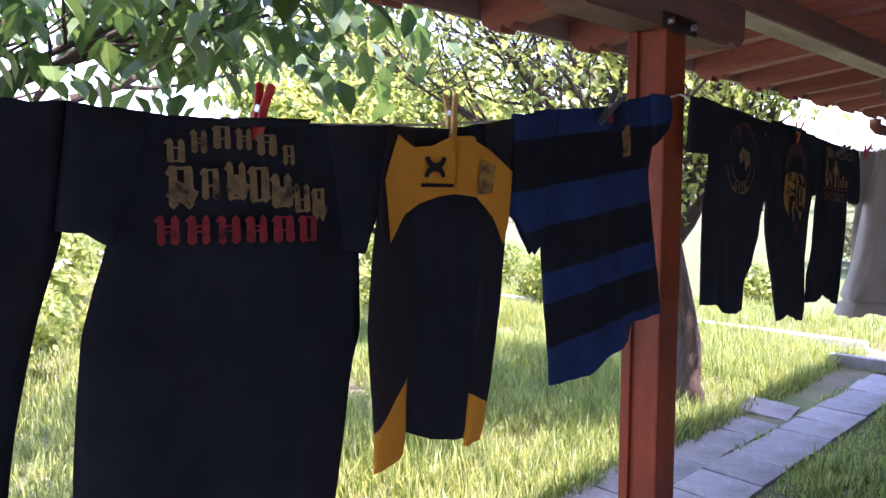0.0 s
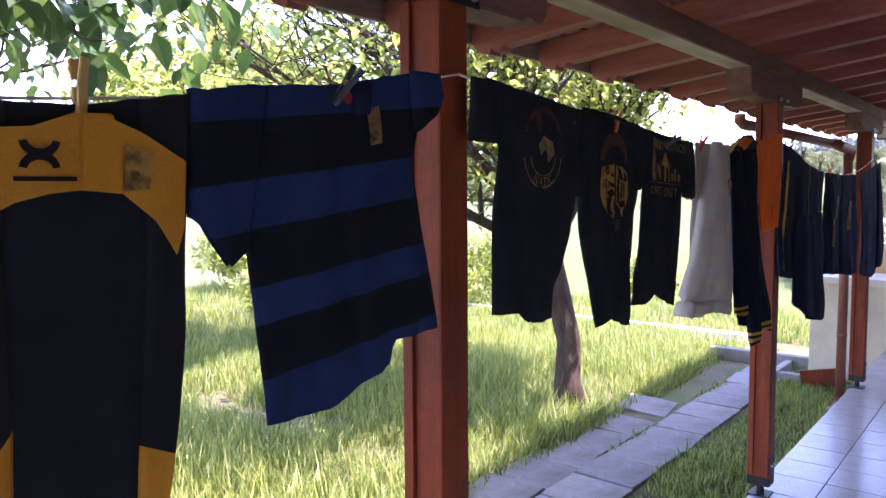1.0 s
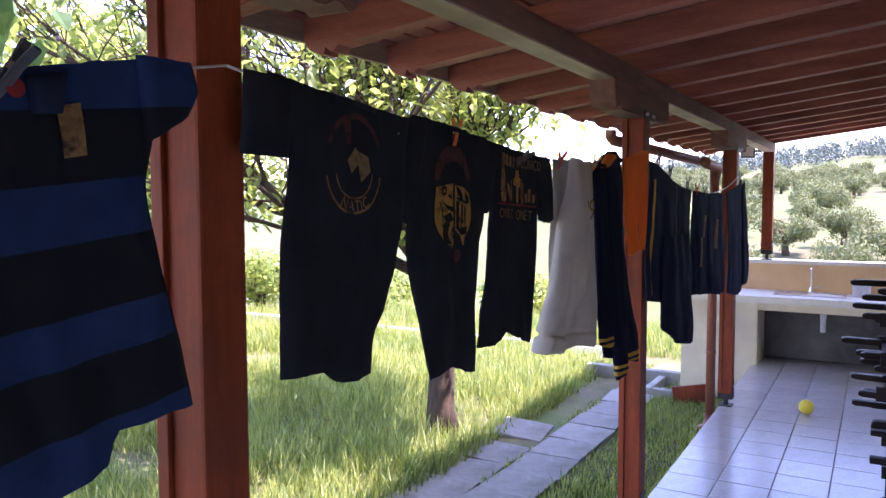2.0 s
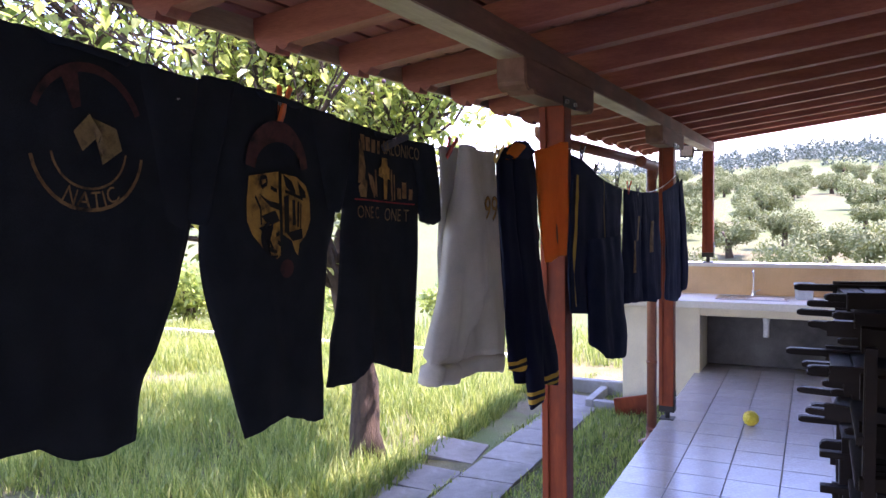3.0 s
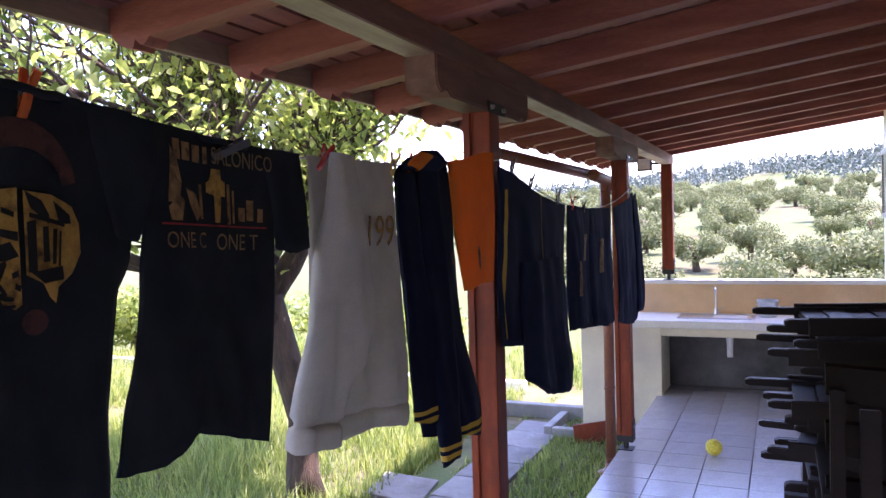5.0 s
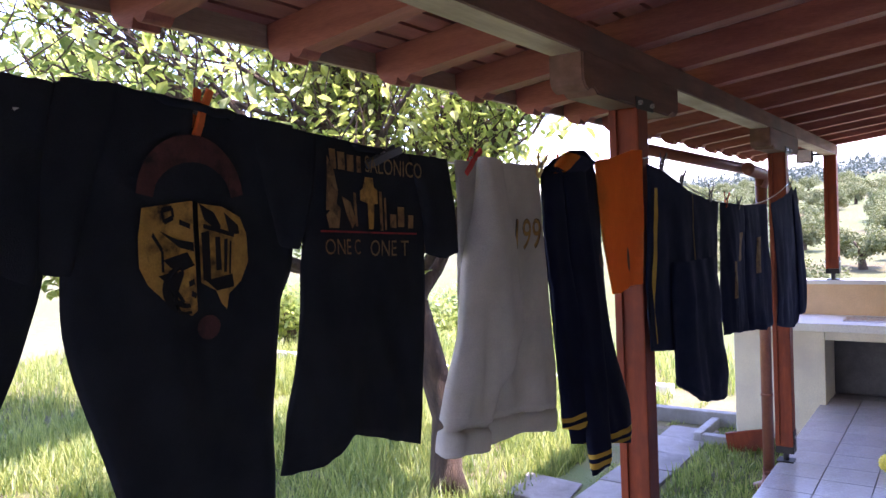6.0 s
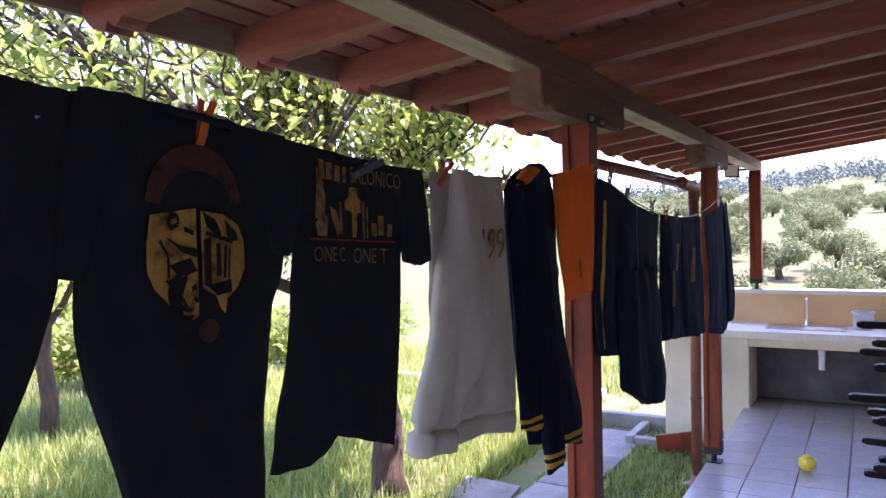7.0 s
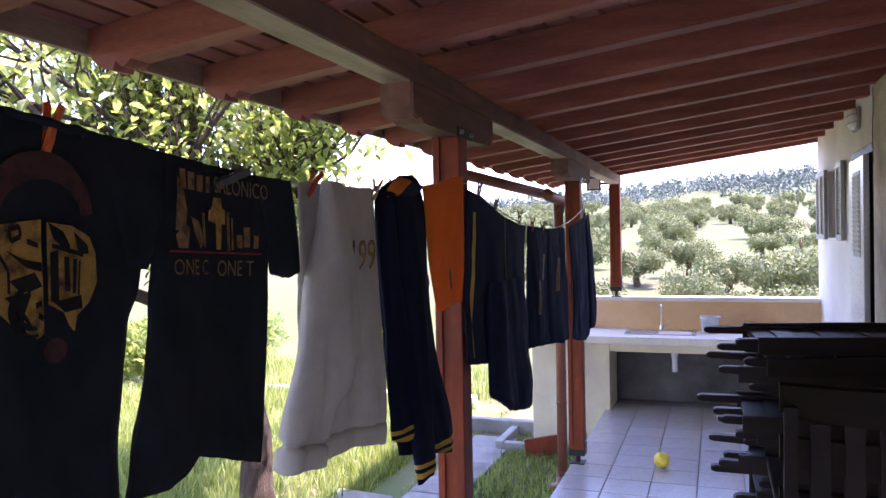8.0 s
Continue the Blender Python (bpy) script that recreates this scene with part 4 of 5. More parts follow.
g.panel("body", [(7.08, 1.855), (7.10, 1.5), (7.12, 1.12)], [(7.76, 1.865), (7.80, 1.45), (7.84, 1.07)], M["navy_cloth"], hem=[(7.3, 1.11), (7.5, 1.075)])
g.bars("print_patch", [(7.4, 1.55, 0.12, 0.22)], M["brown_ink"], 0.006)
g = Garment("dark_shirt", 8.25, "dark navy shirt hanging in front of a post", "shirt", 14, 0.03, 0.014, -0.02)
g.panel("body", [(7.75, 1.865), (7.80, 1.45), (7.84, 1.06)], [(8.54, 1.995), (8.67, 1.79), (8.85, 1.36), (8.62, 0.99)], M["navy_cloth"], top=[(8.1, 1.90), (8.4, 1.95)], hem=[(8.2, 1.0), (8.45, 0.97)], nu=36)
g.panel("sleeve", [(8.42, 1.93), (8.50, 1.55), (8.56, 1.05)], [(8.56, 1.99), (8.80, 1.5), (8.86, 1.22), (8.76, 1.04)], M["navy_cloth"], nu=14, front=0.02)


def make_peg(x, colour, lean, tip, label):
    """Clothes peg: two arms, a spring."""
    t = thing("clothes_peg", (x, LINE_Y - 0.006, line_z(x) - 0.03), label, "clothes peg", "pegs on the line")
    for s in (-1, 1):
        bm = bmesh.new()
        o = [(0, 0.0), (0.006, 0.0), (0.010, 0.03), (0.009, 0.05), (0.016, 0.085), (0.011, 0.088), (0.003, 0.05)]
        prism(bm, [(s * p[0], p[1]) for p in o], "x", -0.0085, 0.0085, 0.0015)
        part("arm", bm, M[colour], t)
    bm = bmesh.new()
    tube(bm, [(-0.009, 0, 0.048), (0.009, 0, 0.048)], 0.006, 8)
    part("spring", bm, M["steel"], t)
    t.rotation_euler = (radians(tip), radians(lean), radians(14))
    t.scale = (1.0, 1.0, 1.05)


for x, c, lean, tip in ((1.026, "red_peg", 8, 8), (1.477, "yellow_peg", 6, -6), (2.006, "dark_peg", 20, 30), (3.035, "pale_peg", -20, -50), (3.315, "orange_peg", 12, 8),
                        (3.754, "dark_peg", 60, 30), (4.14, "red_peg", 42, 10), (4.545, "yellow_peg", -50, 20), (4.65, "orange_peg", 42, 10), (5.663, "dark_peg", 38, 5),
                        (5.931, "dark_peg", 40, 5), (6.393, "dark_peg", 18, 5), (6.692, "red_peg", 30, 5), (6.955, "dark_peg", 38, 5), (8.50, "dark_peg", 20, 5)):
    make_peg(x, c, lean, tip, {"red_peg": "red plastic clothes peg", "yellow_peg": "pale wooden clothes peg", "dark_peg": "dark grey clothes peg", "pale_peg": "pale grey clothes peg", "orange_peg": "orange plastic clothes peg"}[c] + " gripping washing on the line")

# ---- far end: counter with sink, parapet ----
CX = 10.6


def make_counter():
    t = thing("counter", (CX, 0.9, F), "cream plastered masonry counter with an open niche below", "counter")
    def wall(name, x0, x1, y0, y1, z0, z1, m):
        bm = bmesh.new()
        box(bm, x0 - CX, x1 - CX, y0 - 0.9, y1 - 0.9, z0 - F, z1 - F, 0.012)
        part(name, bm, m, t)
    wall("pier", CX, 11.28, 1.57, 2.42, GR - 0.05, 0.64, M["plaster"])
    wall("pier", CX, 11.28, WALL_Y + 0.01, -0.30, F, 0.64, M["plaster"])
    wall("lintel", CX, CX + 0.1, -0.30, 1.57, 0.555, 0.64, M["plaster"])
    # niche back is coloured dark to stand for the shade under the worktop
    wall("niche_back", 11.2, 11.285, -0.30, 1.57, F, 0.64, M["niche_shade"])
    bm = bmesh.new()
    box(bm, -0.05, 0.70, WALL_Y - 0.895 + 0.01, 1.56, 0.722, 0.802, 0.01)
    part("worktop", bm, M["white_plaster"], t, "pale worktop slab")
    return t


make_counter()
bm = bmesh.new()
box(bm, 11.30, 11.48, WALL_Y, 2.42, GR - 0.1, 1.04)
one("wall_parapet", bm, M["peach"], "low peach plastered parapet wall", "parapet", "structure")
bm = bmesh.new()
box(bm, 11.27, 11.52, WALL_Y + 0.002, 2.44, 1.042, 1.085, 0.008)
one("trim_coping", bm, M["white_plaster"], "white coping on the parapet", "coping", "structure")


def make_sink():
    t = thing("sink", (10.95, 1.05, 0.722), "stainless steel sink set in the worktop", "sink")
    bm = bmesh.new()
    for a in ((-0.2, 0.2, -0.36, -0.31), (-0.2, 0.2, 0.33, 0.38), (-0.2, -0.16, -0.31, 0.33), (0.16, 0.2, -0.31, 0.33), (-0.16, 0.16, 0.04, 0.07)):
        box(bm, *a, 0.0, 0.012, 0.003)
    part("rim", bm, M["steel"], t)
    bm = bmesh.new()
    box(bm, -0.155, 0.155, -0.305, 0.035, -0.15, 0.004)
    bmesh.ops.delete(bm, geom=[f for f in bm.faces if f.normal.z > 0.9], context="FACES")
    part("bowl", bm, M["steel"], t)
    bm = bmesh.new()
    box(bm, -0.155, 0.155, 0.075, 0.325, -0.004, 0.004)
    for k in range(7):
        box(bm, -0.14, 0.14, 0.095 + 0.033 * k, 0.105 + 0.033 * k, 0.004, 0.008)
    part("drainer", bm, M["steel"], t)
    bm = bmesh.new()
    tube(bm, [(-0.0, -0.13, -0.15), (0, -0.13, -0.30), (0.0, -0.13, -0.42)], [0.045, 0.03, 0.03], 12)
    part("drain_pipe", bm, M["white"], t, "white plastic drain pipe")
    t2 = thing("tap", (11.2, 1.07, 0.722), "slim chrome tap with a tall curved spout", "tap")
    bm = bmesh.new()
    tube(bm, [(0, 0, 0), (0, 0, 0.06)], [0.026, 0.02], 12)
    part("base", bm, M["steel"], t2)
    bm = bmesh.new()
    tube(bm, [(0, 0, 0.05), (0, 0, 0.24), (-0.015, 0, 0.275), (-0.05, 0, 0.29), (-0.085, 0, 0.275), (-0.095, 0, 0.24)], 0.009, 10)
    part("spout", bm, M["steel"], t2)
    bm = bmesh.new()
    tube(bm, [(0, -0.02, 0.05), (0, -0.07, 0.075)], 0.006, 8)
    part("lever", bm, M["steel"], t2)


make_sink()


def make_bucket(x, y, z, r, h, m, name, label, lid):
    t = thing(name, (x, y, z), label, "bucket" if lid else "pot")
    bm = bmesh.new()
    n = 20
    prof = [(0.001, 0.002), (r * 0.86, 0.0), (r * 0.98, h * 0.88), (r * 1.05, h * 0.88), (r * 1.05, h), (r * 0.95, h), (r * 0.83, 0.02), (0.001, 0.02)]
    loops = [[bm.verts.new((p * math.cos(math.tau * k / n), p * math.sin(math.tau * k / n), q)) for k in range(n)] for p, q in prof]
    for a, b in zip(loops, loops[1:]):
        for k in range(n):
            bm.faces.new((a[k], a[(k + 1) % n], b[(k + 1) % n], b[k]))
    part("body", bm, m, t, "", True)
    if lid:
        bm = bmesh.new()
        tube(bm, [(r * 1.06 * math.cos(a), r * 1.06 * math.sin(a), h * 0.85 - 0.3 * r * math.sin(a)) for a in [math.pi * k / 10 for k in range(11)]], 0.003, 6)
        part("handle", bm, M["steel"], t)


M["paint"] = surface("blue_white_spattered_plastic", (0.62, 0.66, 0.68), (0.74, 0.78, 0.79), 0.5, 9, 50, stain=(0.33, 0.52, 0.62), stain_scale=7)
M["clay"] = surface("orange_clay", (0.55, 0.30, 0.14), (0.66, 0.38, 0.18), 0.8, 9, 50)
make_bucket(11.05, 0.55, 0.722, 0.10, 0.18, M["paint"], "paint_bucket", "paint-spattered white and blue bucket on the worktop", True)
make_bucket(11.18, 0.14, 0.722, 0.06, 0.12, M["clay"], "small_pot", "small orange pot on the worktop", False)

# ---- window, door, lamp, pilaster on the house wall ----
def make_window():
    t = thing("window_1", (10.305, WALL_Y, 1.74), "grey-shuttered window, shutters folded open", "window", "", "structure")
    bm = bmesh.new()
    for a in ((-0.35, 0.35, 0.001, 0.05), (-0.35, 0.35, 0.59, 0.639), (-0.35, -0.30, 0.05, 0.59), (0.30, 0.35, 0.05, 0.59), (-0.025, 0.025, 0.05, 0.59)):
        box(bm, a[0], a[1], -0.17, -0.12, a[2], a[3], 0.004)
    part("window_frame", bm, M["white"], t)
    for x in (-0.1625, 0.1625):
        bm = bmesh.new()
        box(bm, x - 0.136, x + 0.136, -0.15, -0.143, 0.052, 0.588)
        part("pane", bm, M["glass"], t)
    bm = bmesh.new()
    box(bm, -0.38, 0.38, -0.10, 0.01, -0.03, -0.002, 0.005)
    part("window_sill", bm, M["white_plaster"], t)
    for x0, x1 in ((0.30, 0.62), (0.63, 0.95), (-0.76, -0.46)):
        bm = bmesh.new()
        for b in ((x0, x0 + 0.04), (x1 - 0.04, x1)):
            box(bm, b[0], b[1], 0.012, 0.045, -0.02, 0.66, 0.003)
        for z in (-0.02, 0.61):
            box(bm, x0 + 0.04, x1 - 0.04, 0.012, 0.045, z, z + 0.05, 0.003)
        for k in range(20):
            z = 0.035 + 0.029 * k
            prism(bm, [(0.016, z), (0.020, z), (0.040, z + 0.024), (0.036, z + 0.024)], "x", x0 + 0.04, x1 - 0.04)
        part("shutter", bm, M["shutter"], t)


make_window()


def make_door():
    t = thing("door_1", (8.7, WALL_Y, F), "white metal door with a louvred vent, slightly open", "door", "", "structure")
    bm = bmesh.new()
    box(bm, -0.50, -0.44, -0.2, 0.012, 0, 2.49)
    box(bm, 0.44, 0.50, -0.2, 0.012, 0, 2.49)
    box(bm, -0.44, 0.44, -0.2, 0.012, 2.43, 2.49)
    part("door_frame", bm, M["metal"], t)
    bm = bmesh.new()
    box(bm, -0.72, 0.0, -0.02, 0.02, 0.02, 2.42, 0.006)
    box(bm, -0.62, -0.10, 0.02, 0.026, 0.12, 0.95, 0.004)
    lf = part("door_leaf", bm, M["door"], t)
    lf.location = (0.435, 0.02, 0)
    lf.rotation_euler = (0, 0, radians(-1.5))
    bm = bmesh.new()
    for k in range(16):
        z = 1.72 + 0.036 * k
        prism(bm, [(0.022, z), (0.026, z), (0.036, z + 0.026), (0.032, z + 0.026)], "x", -0.55, -0.25)
    box(bm, -0.58, -0.22, 0.02, 0.024, 1.69, 2.32)
    part("vent", bm, M["shutter"], lf, "grey louvred vent")
    bm = bmesh.new()
    box(bm, -0.70, -0.66, 0.02, 0.05, 1.0, 1.2, 0.005)
    tube(bm, [(-0.68, 0.05, 1.12), (-0.68, 0.08, 1.12), (-0.59, 0.085, 1.12)], 0.009, 8)
    part("door_handle", bm, M["metal"], lf)


make_door()
bm = bmesh.new()
box(bm, 7.47, 8.05, WALL_Y, WALL_Y + 0.06, F, 2.76, 0.02)
one("wall_pilaster", bm, M["rough_plaster"], "rough unpainted plaster pilaster", "pilaster", "structure")
bm = bmesh.new()
box(bm, 3.6, 6.74, WALL_Y, WALL_Y + 0.03, F, 2.78, 0.01)
one("wall_patch", bm, M["yellow_plaster"], "stained yellowish plaster on the house wall", "plaster", "structure")
bm = bmesh.new()
box(bm, 6.74, 7.47, WALL_Y, WALL_Y + 0.008, F, 2.58)
one("wall_recess", bm, M["brown_render"], "brown bare render between strips of plaster", "plaster", "structure")
# cracks in the plaster
rc = random.Random(17)
for x, z0, z1 in ((8.02, 2.05, 2.74), (7.56, 0.9, 1.7), (6.70, 1.7, 2.1)):
    bm = bmesh.new()
    pts = [(x + rc.uniform(-0.02, 0.02), z0 + (z1 - z0) * k / 9) for k in range(10)]
    y = WALL_Y + (0.062 if x > 7.47 else 0.032)
    wid = [0.003 + 0.008 * math.sin(math.pi * k / 9) for k in range(10)]
    prism(bm, [(a - w, c) for (a, c), w in zip(pts, wid)] + [(a + w, c) for (a, c), w in reversed(list(zip(pts, wid)))], "y", y, y + 0.002)
    one("trim_crack", bm, M["dark"], "dark crack in the old plaster", "crack", "structure")


def make_wall_lamp():
    t = thing("wall_lamp", (8.95, WALL_Y, 2.655), "oval bulkhead wall lamp over the door", "lamp")
    bm = bmesh.new()
    bmesh.ops.create_uvsphere(bm, u_segments=16, v_segments=8, radius=1, matrix=Matrix.Translation((0, 0.03, 0)) @ Matrix.Diagonal((0.12, 0.05, 0.08, 1)))
    part("glass_cover", bm, M["white"], t, "", True)
    bm = bmesh.new()
    box(bm, -0.13, 0.13, 0.0, 0.03, -0.09, 0.09, 0.02)
    part("base", bm, M["shutter"], t)
    for z in (-0.03, 0.03):
        bm = bmesh.new()
        tube(bm, [(-0.12, 0.03, z), (-0.06, 0.075, z), (0.06, 0.075, z), (0.12, 0.03, z)], 0.005, 6)
        part("guard", bm, M["shutter"], t)


make_wall_lamp()


def make_floodlight():
    t = thing("floodlight", (11.28, 1.62, 2.42), "small black floodlight on the beam end", "floodlight")
    bm = bmesh.new()
    box(bm, -0.10, -0.04, 0.10, 0.26, -0.10, 0.05, 0.008)
    part("housing", bm, M["metal"], t)
    bm = bmesh.new()
    box(bm, -0.106, -0.101, 0.115, 0.245, -0.085, 0.035)
    part("lens", bm, M["white"], t)
    bm = bmesh.new()
    tube(bm, [(-0.06, 0.11, -0.02), (-0.02, 0.05, -0.02), (0.0, 0.022, -0.02)], 0.014, 8)
    part("bracket", bm, M["metal"], t)


make_floodlight()


def make_pipe():
    PX, PY = 9.1, 1.80
    t = thing("downpipe", (PX, PY, GR), "brown downpipe running from the eave down the post", "downpipe")
    def run(name, pts, r):
        bm = bmesh.new()
        tube(bm, [(p[0] - PX, p[1] - PY, p[2] - GR) for p in pts], r, 14)
        part(name, bm, M["pipe"], t, "", True)
    run("slanting_pipe", [(PX, PY + 0.05, 2.16), (8.05, 2.46, 2.34)], 0.045)
    run("elbow", [(8.0, 2.49, 2.43), (8.0, 2.49, 2.37), (8.03, 2.47, 2.34), (8.1, 2.42, 2.325)], 0.05)
    run("elbow", [(8.88, 1.85, 2.172), (8.93, PY + 0.05, 2.16), (PX, 1.77, 2.12), (PX, PY, 2.02)], 0.05)
    run("upright_pipe", [(PX, PY, 2.1), (PX, PY, GR + 0.15)], 0.045)
    run("shoe", [(PX, PY, GR + 0.2), (PX, PY + 0.02, GR + 0.06), (PX, PY + 0.11, GR + 0.01)], 0.05)
    for z in (0.3, 1.5):
        run("clip", [(PX, PY, z), (PX, PY, z + 0.025)], 0.05)


make_pipe()


def make_ball():
    t = thing("dog_ball", (8.68, 0.91, F), "yellow rubber play ball with small knobs on the tiles", "ball")
    bm = bmesh.new()
    bmesh.ops.create_icosphere(bm, subdivisions=3, radius=0.062, matrix=Matrix.Translation((0, 0, 0.066)))
    part("body", bm, M["ball"], t, "", True)
    bm = bmesh.new()
    for k in range(60):
        z = 1 - 2 * (k + 0.5) / 60
        a = k * 2.39996
        r = math.sqrt(1 - z * z)
        d = Vector((r * math.cos(a), r * math.sin(a), z))
        bmesh.ops.create_icosphere(bm, subdivisions=1, radius=0.007, matrix=Matrix.Translation(Vector((0, 0, 0.066)) + d * 0.0605))
    part("knobs", bm, M["ball"], t, "", True)


make_ball()

# ---- pile of dark wooden chairs ----
def make_folded_chair(z, dy, turn, dx, bow, label):
    """Armchair lying folded in the pile: bowed side rails, close slats, arms that stick out."""
    t = thing("folded_chair", (6.35 + dx, -0.06 + dy, z), label, "chair", "chairs piled up")
    for s in (-1, 1):
        bm = bmesh.new()
        up, lo = [], []
        for k in range(13):
            u = k / 12
            y = 0.32 - 0.80 * u
            b = bow * math.cos(u * math.pi * 1.4) - 0.006
            up.append((y, 0.078 + b))
            lo.append((y, 0.0 + b * 0.9))
        prism(bm, up + lo[::-1], "x", s * 0.27 - 0.016, s * 0.27 + 0.016, 0.004)
        part("side_rail", bm, M["chair"], t)
        bm = bmesh.new()
        reach = 0.46 + 0.05 * s
        prism(bm, [(0.05, 0.018), (reach - 0.02, 0.022), (reach, 0.030), (reach, 0.048), (reach - 0.02, 0.056), (0.05, 0.056)], "x", s * 0.225 - 0.026, s * 0.225 + 0.026, 0.004)
        part("arm", bm, M["chair"], t)
    for k in range(8):
        bm = bmesh.new()
        y = 0.26 - 0.098 * k
        box(bm, -0.25, 0.25, y - 0.046, y + 0.046, 0.012 + 0.004 * (k % 2), 0.042 + 0.004 * (k % 2), 0.004)
        part("slat", bm, M["chair"], t)
    t.rotation_euler = (0, 0, radians(turn))
    return t


def make_chair(x, y):
    """Upright armchair that carries the pile."""
    t = thing("armchair", (x, y, F), "dark wooden armchair carrying a pile of folded chairs", "chair", "chairs piled up")
    for dx in (-0.26, 0.26):
        for dy in (-0.36, 0.34):
            bm = bmesh.new()
            box(bm, dx - 0.022, dx + 0.022, dy - 0.03, dy + 0.03, 0, 0.56, 0.006)
            part("leg", bm, M["chair"], t)
        bm = bmesh.new()
        box(bm, dx - 0.03, dx + 0.03, -0.40, 0.46, 0.56, 0.592, 0.008)
        part("arm", bm, M["chair"], t)
        bm = bmesh.new()
        box(bm, dx - 0.014, dx + 0.014, -0.33, 0.40, 0.32, 0.39, 0.005)
        part("side_rail", bm, M["chair"], t)
        for k in range(5):
            bm = bmesh.new()
            y1 = -0.24 + 0.12 * k
            box(bm, dx - 0.008, dx + 0.008, y1 - 0.03, y1 + 0.03, 0.385, 0.565, 0.003)
            part("side_slat", bm, M["chair"], t)
    for k in range(6):
        bm = bmesh.new()
        y0 = -0.32 + 0.11 * k
        box(bm, -0.25, 0.25, y0, y0 + 0.085, 0.392, 0.41, 0.004)
        part("slat", bm, M["chair"], t)
    return t


def make_stacked_chair(x, lift, lean):
    """Armchair with a broad bowed back rail over upright slats, its back to the house front."""
    t = thing("stacked_armchair", (x, -0.13, F + lift), "dark wooden armchair with a broad bowed back rail", "chair", "chairs piled up")
    w = 0.42
    def rail(name, z, high, dip):
        bm = bmesh.new()
        n = 14
        rings = []
        for k in range(n + 1):
            u = -1 + 2 * k / n
            bow = 0.07 * (1 - u * u)
            zz = z + dip * u * u
            h = high * (0.72 + 0.28 * (1 - u * u))
            rings.append([bm.verts.new((bow + a, u * w, zz + b)) for a, b in ((-0.013, -h / 2), (0.013, -h / 2), (0.016, h / 2 - 0.008), (0.0, h / 2), (-0.016, h / 2 - 0.008))])
        for a, b in zip(rings, rings[1:]):
            for k in range(5):
                bm.faces.new((a[k], a[(k + 1) % 5], b[(k + 1) % 5], b[k]))
        bm.faces.new(rings[0])
        bm.faces.new(rings[-1][::-1])
        part(name, bm, M["chair"], t)
    rail("top_rail", 0.97, 0.13, 0.045)
    rail("lower_rail", 0.50, 0.07, 0.0)
    for s in (-1, 1):
        bm = bmesh.new()
        prism(bm, [(-0.02 - lean, 0.99), (0.02 - lean, 0.99), (0.04, 0.44), (0.06, 0.0), (0.015, 0.0), (-0.005, 0.44)], "y", s * (w - 0.03) - 0.02, s * (w - 0.03) + 0.02, 0.004)
        part("back_post", bm, M["chair"], t)
        bm = bmesh.new()
        box(bm, 0.48, 0.52, s * (w - 0.03) - 0.02, s * (w - 0.03) + 0.02, 0.0, 0.64, 0.004)
        part("front_leg", bm, M["chair"], t)
        bm = bmesh.new()
        prism(bm, [(-0.01, 0.64), (0.54, 0.64), (0.56, 0.655), (0.54, 0.67), (-0.01, 0.67)], "y", s * (w - 0.02) - 0.032, s * (w - 0.02) + 0.032, 0.004)
        part("arm", bm, M["chair"], t)
    for k in range(7):
        bm = bmesh.new()
        y = -0.30 + 0.10 * k
        b = 0.07 * (1 - (y / w) ** 2)
        prism(bm, [(b - 0.008, 0.92), (b + 0.008, 0.92), (b + 0.012, 0.50), (b - 0.004, 0.50)], "y", y - 0.028, y + 0.028, 0.002)
        part("back_slat", bm, M["chair"], t)
    for k in range(5):
        bm = bmesh.new()
        box(bm, 0.06 + 0.09 * k, 0.14 + 0.09 * k, -w + 0.06, w - 0.06, 0.43, 0.448, 0.003)
        part("seat_slat", bm, M["chair"], t)
    return t


for cx in (5.98, 6.63):
    make_chair(cx, -0.05)
for lift, x, lean in ((0.0, 5.06, 0.02), (0.18, 5.03, 0.025), (0.355, 5.0, 0.03)):
    make_stacked_chair(x, lift, lean)
rp = random.Random(5)
z = F + 0.595
for k in range(10):
    make_folded_chair(z, (0.06, -0.02, 0.10, 0.02, 0.05, 0.12, -0.03, 0.10, 0.02, 0.07)[k], rp.uniform(-7, 7), rp.uniform(-0.14, 0.2), rp.uniform(-0.012, 0.026),
                      "folded dark-stained wooden chair lying in a pile")
    z += 0.085
bm = bmesh.new()
box(bm, -0.27, 0.27, -0.18, 0.18, 0.0, 0.03, 0.006)
for k in range(14):
    for s in (-1, 1):
        box(bm, -0.26 + 0.04 * k - 0.012, -0.26 + 0.04 * k + 0.012, s * 0.18 - 0.006, s * 0.18 + 0.006, 0.03, 0.3)
    if k < 9:
        for s in (-1, 1):
            box(bm, s * 0.27 - 0.006, s * 0.27 + 0.006, -0.17 + 0.04 * k - 0.012, -0.17 + 0.04 * k + 0.012, 0.03, 0.3)
box(bm, -0.28, 0.28, -0.19, 0.19, 0.30, 0.33, 0.004)
ob = one("plastic_crate", bm, M["white"], "white slatted plastic crate upside down on the tiles", "crate")
ob.location = (7.95, 0.05, F + 0.002)

M["parasol_blue"] = cloth("parasol_blue_canvas", (0.08, 0.14, 0.42), (0.12, 0.2, 0.5), 0.2)
